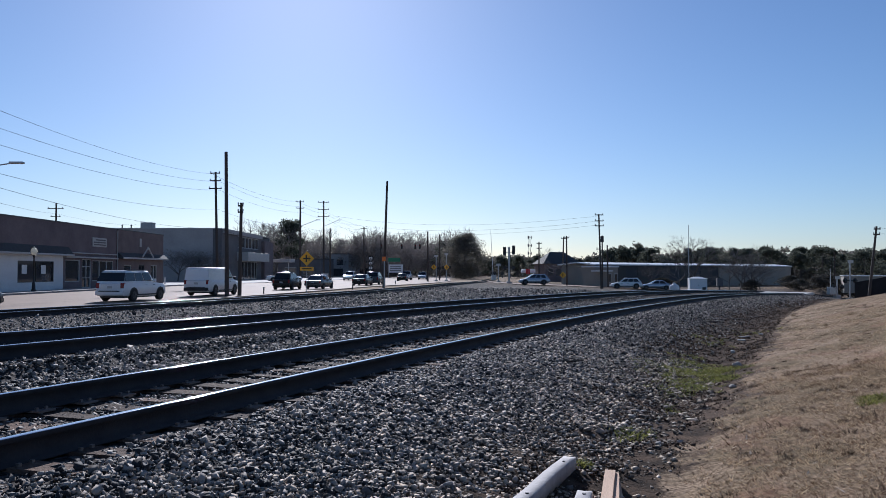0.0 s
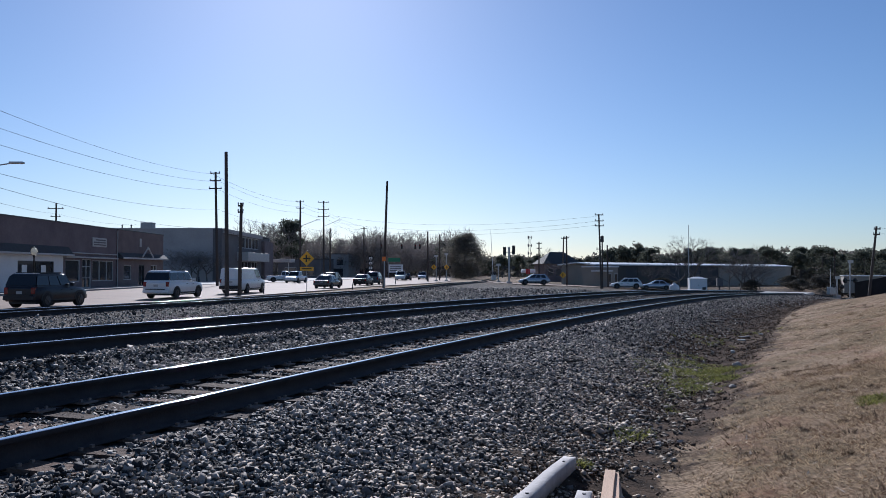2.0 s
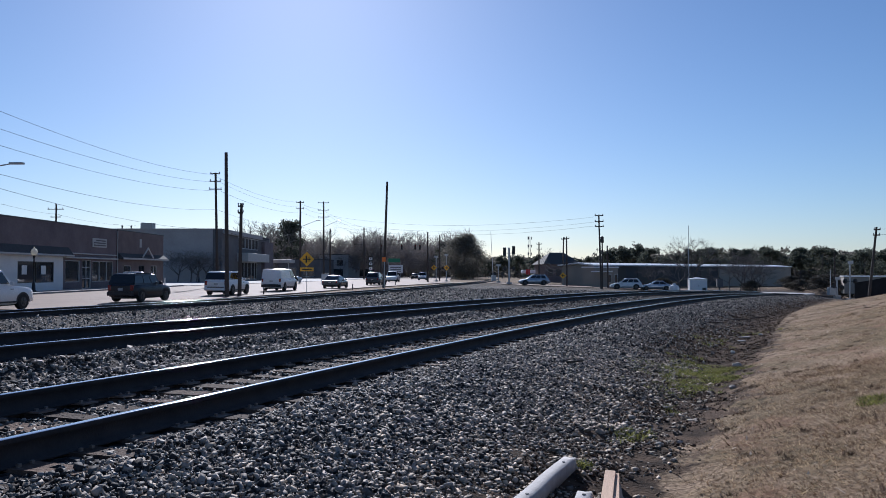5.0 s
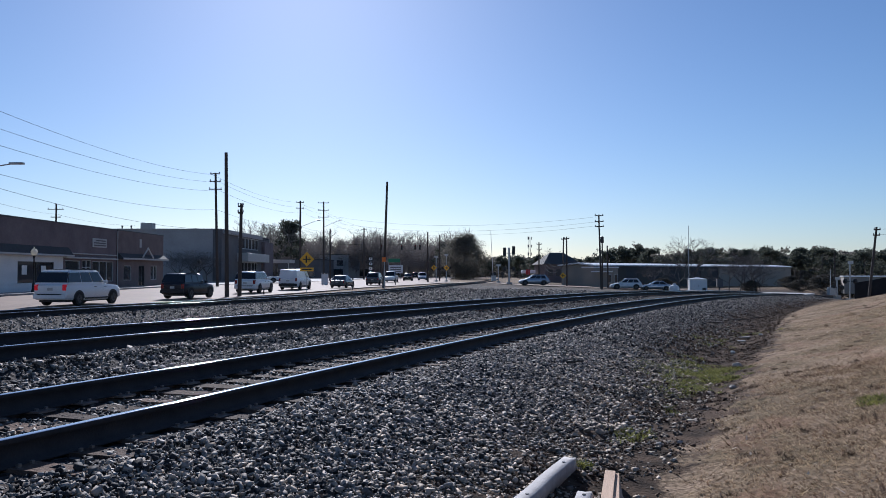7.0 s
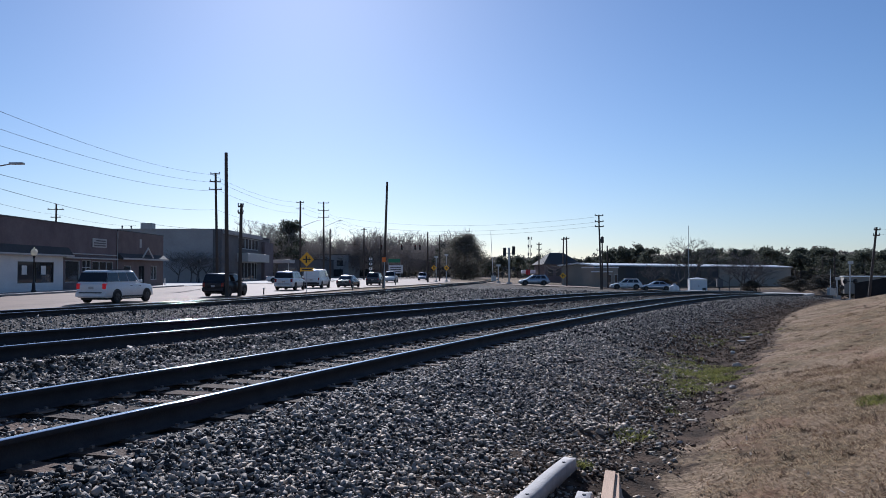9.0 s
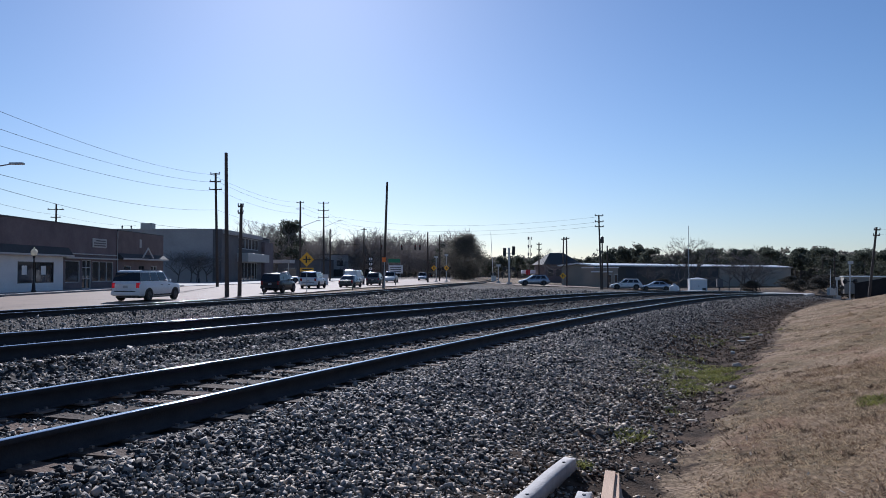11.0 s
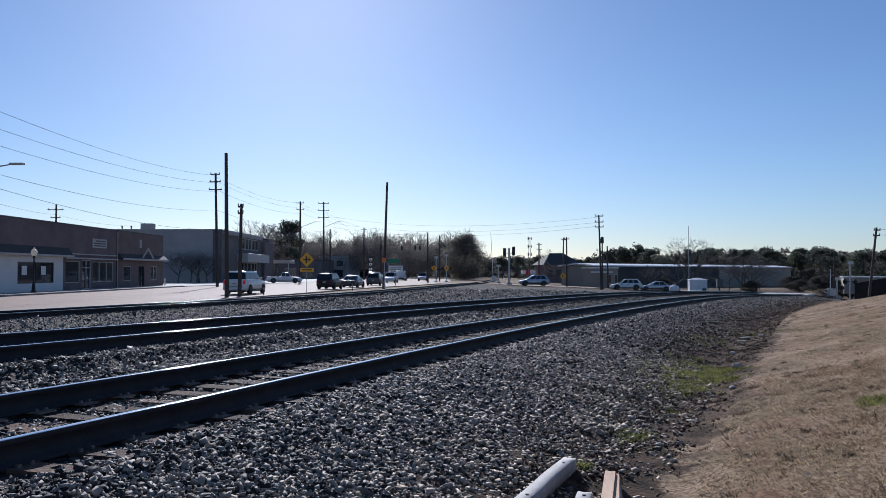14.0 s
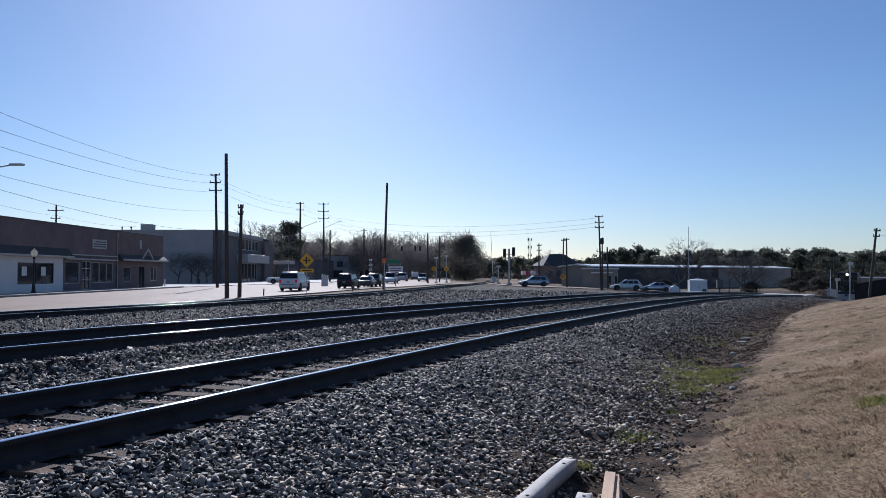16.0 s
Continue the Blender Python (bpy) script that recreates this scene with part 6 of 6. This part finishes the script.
PINE = [(trunk_mesh(9.2, 0.2), pine_mesh(40 + k, 10.3, 5.2 + 0.5 * k, 4.6 - k * 0.5)) for k in range(4)]
ROUND = (trunk_mesh(7, 0.3), leafy_mesh(50, 10, 10.0, 0.4, 210, 130, 0.12, "winter_wood"))


def tree(meshes, x, y, top, label, rz=0.0, wide=1.0, z=None, name="tree"):
    """One tree whose top is at that height; the meshes are ten metres tall."""
    z = gz(x, y) if z is None else z
    h = (top - z) / 10
    t = thing(name, label, "tree", pose(x, y, z, 0, 0, rz), group="trees")
    for nm, me in zip(("trunk", "crown"), meshes):
        o = new(nm, me)
        o.parent = t
        o.scale = (h * wide, h * wide, h)
    return t


rt = random.Random(9)
# bearing and height angle in degrees, distance, spread
for az, up, d, w in ((-13.2, 3.8, 215, 1.15), (-12.1, 3.65, 222, 1.1), (-9.7, 3.1, 250, 1.15), (-8.5, 3.05, 262, 1.1), (-7.3, 3.2, 245, 1.25), (-6.3, 2.95, 270, 1.1), (-5.3, 3.25, 238, 1.2), (-4.3, 2.9, 275, 1.1), (-3.4, 2.9, 262, 1.2), (-2.5, 3.05, 270, 1.2), (-1.5, 3.0, 280, 1.2), (-0.4, 2.75, 285, 1.2), (0.5, 2.65, 262, 1.1), (7.3, 1.75, 330, 1.1)):
    x, y = d * math.sin(radians(az)), d * math.cos(radians(az))
    tree(BARE[rt.randrange(4)], x, y, EYE + d * math.tan(radians(up)), "tall leafless winter tree behind the shops", rt.uniform(0, 360), w)
for x, y, top, w in ((36.77, 116, 7.39, 1.25), (53.3, 140, 6.8, 1.2), (46.24, 128, 3.65, 1.2), (36.5, 122, 4.18, 1.1), (53.67, 134, 2.96, 1.3), (48.82, 130, 4.97, 1.3), (33.38, 126, 3.26, 1.3), (51.2, 131, 5.2, 1.3), (50.3, 127, 3.4, 1.5)):
    tree(SMALL[rt.randrange(2)], x, y, top, "leafless tree in front of the warehouse", rt.uniform(0, 360), w)
for px, y in ((-46.6, 139), (-44.6, 140), (-43.0, 138), (-41.4, 139)):
    tree(SMALL[rt.randrange(2)], px, y, 5.9, "small bare street tree by the grey wall", rt.uniform(0, 360), 1.5, ROAD_Z + 0.06)
tree(PINE[2], -43.22, 225, 16.8, "dark evergreen beside the bare trees", 30, 0.95)
tree(ROUND, 5.6, 205, 11.1, "broad rounded grey-green tree by the crossing", 0, 1.14)
tree(PINE[1], 1.03, 240, 10.92, "dark pine beside the bare trees", 70, 1.3)
# the pines behind the warehouse, along a gently rising skyline
SKYLINE = [(2.8, 1.0), (5, 1.25), (8, 1.0), (11, 1.1), (12.0, 1.55), (12.9, 1.8), (14.2, 1.7), (15.6, 1.3), (17, 1.42), (19.5, 1.5), (22, 1.45), (27, 1.4), (34, 1.3)]
for k in range(52):
    a = 2.9 + k * 0.58 + rt.uniform(-0.25, 0.25)
    d = rt.uniform(240, 300)
    up = float(spline(SKYLINE, a)) + rt.choice((-0.28, -0.1, 0.02, 0.1)) + rt.uniform(-0.06, 0.08)
    x, y = d * math.sin(radians(a)), d * math.cos(radians(a))
    tree(PINE[rt.randrange(4)], x, y, EYE + d * math.tan(radians(up)), "dark pine in the treeline behind the warehouse", rt.uniform(0, 360), rt.uniform(0.9, 1.5))


BUSH = (trunk_mesh(5, 0.2), leafy_mesh(61, 10, 13, 0.3, 60, 80, 0.3, "thicket"))
for x, y, top in ((34.63, 125, 0.75), (49.12, 126, 0.38), (63.08, 140, 0.4), (70.79, 150, 0.72), (78.14, 160, 0.86), (72.57, 165, 0.82)):
    tree(BUSH, x, y, top, "dark tangled shrub before the warehouse", rt.uniform(0, 360), rt.uniform(1.5, 2.6), name="shrub")


def far_woods():
    """The wooded skyline: crowns of small leaf pieces over trunks, too many to count."""
    rng = np.random.default_rng(77)
    c, r = [], []
    for k in range(1000):
        a = rng.uniform(-38, 42)
        d = rng.uniform(290, 370)
        x, y = d * math.sin(radians(a)), d * math.cos(radians(a))
        top = EYE + d * math.tan(radians(float(spline(SKYLINE, a)) - 0.2 if a > 2.8 else 1.0)) + rng.normal(0, 0.8)
        for q in range(8):
            f = rng.random() ** 0.8
            c.append((x + rng.normal(0, 2.0), y + rng.normal(0, 1.6), -1.5 + (top + 1.5) * f - 0.5))
            r.append(rng.uniform(1.1, 2.3))
    v = leaf_cloud(rng, c, r, 22, 0.6)
    # the leafless stretch: rounded crowns of fine twigs that point outwards
    crowns = 150
    ang, dist = np.radians(rng.uniform(-13.8, 2.2, crowns)), rng.uniform(235, 300, crowns)
    top = np.radians(2.2 + 0.3 * np.sin(ang * 55) + rng.normal(0, 0.25, crowns)) * dist + EYE
    wide = rng.uniform(2.6, 4.6, crowns)
    per = 420
    n = crowns * per
    d = rng.normal(size=(n, 3))
    d /= np.linalg.norm(d, axis=1)[:, None]
    rad = rng.random(n) ** 0.55
    tall = np.repeat(top * 0.42, per)
    reach = np.repeat(wide, per)
    cx, cy, cz = (np.repeat(q, per) for q in (dist * np.sin(ang), dist * np.cos(ang), top * 0.6))
    base = np.c_[cx + d[:, 0] * rad * reach, cy + d[:, 1] * rad * reach, cz + d[:, 2] * rad * tall]
    base[:, 2] = np.maximum(base[:, 2], rng.uniform(0, 2, n))
    w = rng.uniform(0.03, 0.08, n)
    aim = d + rng.normal(0, 0.5, (n, 3)) + (0, 0, 0.25)
    tip = base + aim * rng.uniform(0.5, 1.5, (n, 1))
    across_x = np.stack([-aim[:, 2], 0 * w, aim[:, 0]], -1)
    across_x *= (w / np.maximum(np.linalg.norm(across_x, axis=1), 0.05))[:, None]
    bare = np.stack([base - across_x, base + across_x, tip], 1).reshape(-1, 3)
    me = quads_mesh("bare_woods", bare, np.arange(3 * n).reshape(-1, 3), ["twig"], 3)
    tagged(new("bare_woods", me), "hazy leafless woods behind the roadside shops", "woods", kind="stuff")
    me = quads_mesh("far_woods", v, np.arange(len(v)).reshape(-1, 3), ["winter_wood"], 3)
    tagged(new("far_woods", me), "far brown and dark green winter woods", "woods", kind="stuff")


far_woods()


# ---- movement ----
def road_rows(lane, stations, z=ROAD_Z + 0.02, reverse=False, step=0.5, end=16.0):
    """Poses along a lane from (seconds, y) stations."""
    rows = []
    for t in np.arange(0, end + 0.01, step):
        y = float(spline(stations, t))
        x = float(spline(lane, y))
        h = math.atan2(float(spline(lane, y + 1)) - float(spline(lane, y - 1)), 2)
        rows.append((float(t), pose(x, y, z, 0, 0, -math.degrees(h) + (180 if reverse else 0))))
    return rows


def drive(v, lane, stations, reverse=False, spin=False, r=0.39):
    walk(v, road_rows(lane, stations, reverse=reverse))
    if not spin:
        return
    for w in [c for c in v.children if c.name.startswith("wheel") and not c.name.startswith("wheel_arch")]:
        at = w.location.copy()
        rows = []
        for t in np.arange(0, 16.01, 0.1):
            run = float(spline(stations, t)) - stations[0][1]
            rows.append((float(t), pose(at.x, at.y, at.z, -math.degrees(run / r), 0, 0)))
        walk(w, rows)


def motions():
    drive(white_suv, LEFT_LANE, [(0, 50.3), (0.5, 51.6), (1, 52.7), (1.5, 53.8), (2, 55.4), (2.5, 57.0), (3, 58.5), (3.5, 60.0), (4, 61.6), (6.5, 68.6), (7, 70.5), (7.5, 73.0), (8, 75.8), (8.5, 78.8), (9, 81.5), (11.5, 94.5), (12.5, 105.1), (13.5, 121.2), (14.5, 147), (15.5, 170), (16, 178)], spin=True)
    drive(white_van, LEFT_LANE, [(0, 61.4), (0.5, 62.9), (1, 64.3), (1.5, 66.0), (2.5, 69.5), (3.5, 73.2), (6.5, 82.3), (7, 83.5), (7.5, 84.9), (8.5, 89.4), (9, 92.9), (11.5, 123.6), (13.5, 162.6), (14.5, 186.7), (15.5, 210), (16, 221)], spin=True)
    drive(dark_suv, RIGHT_LANE, [(0, 35.1), (0.5, 36.9), (1, 38.6), (1.5, 40.0), (2, 41.4), (2.5, 42.6), (3, 43.9), (3.5, 45.3), (4, 46.8), (6.5, 54.4), (7, 55.6), (7.5, 56.9), (8, 58.3), (8.5, 59.6), (9, 61.2), (11.5, 74.8), (12.5, 80.7), (13.5, 85.4), (14.5, 89.2), (15.5, 93.2), (16, 95.2)], spin=True)
    drive(big_suv, LEFT_LANE, [(0, 9), (2, 20), (4, 32.5), (6.5, 43.4), (7, 45.0), (8, 47.5), (9, 48.6), (11.5, 53.5), (12, 55.9), (12.5, 58.3), (13, 61.2), (13.5, 64.9), (14, 68.2), (14.5, 72.2), (15, 76.0), (15.5, 79.6), (16, 83.3)], spin=True)
    drive(dark_sedan, RIGHT_LANE, [(0, 83.6), (1.5, 85.8), (2.5, 87.1), (3.5, 87.9), (6.5, 91.5), (7.5, 93.3), (8.5, 94.7), (11.5, 96.3), (12.5, 96.8), (13.5, 97.3), (14.5, 98.5), (16, 105.6)])
    drive(black_suv, LEFT_LANE, [(0, 80.5), (0.5, 84.3), (1.5, 93.2), (2.5, 110.0), (3.5, 121.2), (6.5, 205), (7.5, 240), (9, 280), (12, 320), (16, 360)])
    drive(shiny_sedan, RIGHT_LANE, [(0, 102.5), (3.5, 104), (4.5, 106), (6.5, 150), (8.5, 215), (11, 260), (16, 340)])
    drive(grey_suv, RIGHT_LANE, [(0, 110.5), (16, 111.5)])
    drive(oncoming, ONCOMING, [(0, 159.8), (0.5, 151.8), (2.5, 118.5), (3.5, 103.4), (4, 95.8), (5, 77), (6.2, 49), (7, 30), (9, -15), (16, -120)], reverse=True)
    walk(far_pickup, [(0, pose(-7.77, 170, ROAD_Z + 0.02, 0, 0, 178)), (3.5, pose(-8.78, 150, ROAD_Z + 0.02, 0, 0, 178)), (6.5, pose(-9.2, 140, ROAD_Z + 0.02, 0, 0, 176)), (16, pose(-9.16, 139.5, ROAD_Z + 0.02, 0, 0, 176))])
    drive(far_car, RIGHT_LANE, [(0, 150), (3.5, 172), (6.5, 215), (9, 250), (16, 340)])
    walk(far_car2, [(0, pose(-4.5, 175, ROAD_Z + 0.02, 0, 0, 178)), (4, pose(-4.47, 174, ROAD_Z + 0.02, 0, 0, 178)), (16, pose(-4.42, 172, ROAD_Z + 0.02, 0, 0, 178))])
    # the train comes down the near track
    lead, speed = TRAIN_END, 18.0
    rows = []
    for t in np.arange(0, 16.01, 0.5):
        d = lead + speed * (16 - t)
        i = int(d / 0.5)
        r = LINE[min(i, len(LINE) - 2)]
        rows.append((float(t), pose(r[0], r[1], r[3], 0, 0, 180 - math.degrees(r[2]))))
    walk(loco, rows)


TRAIN_END = 166.0
motions()
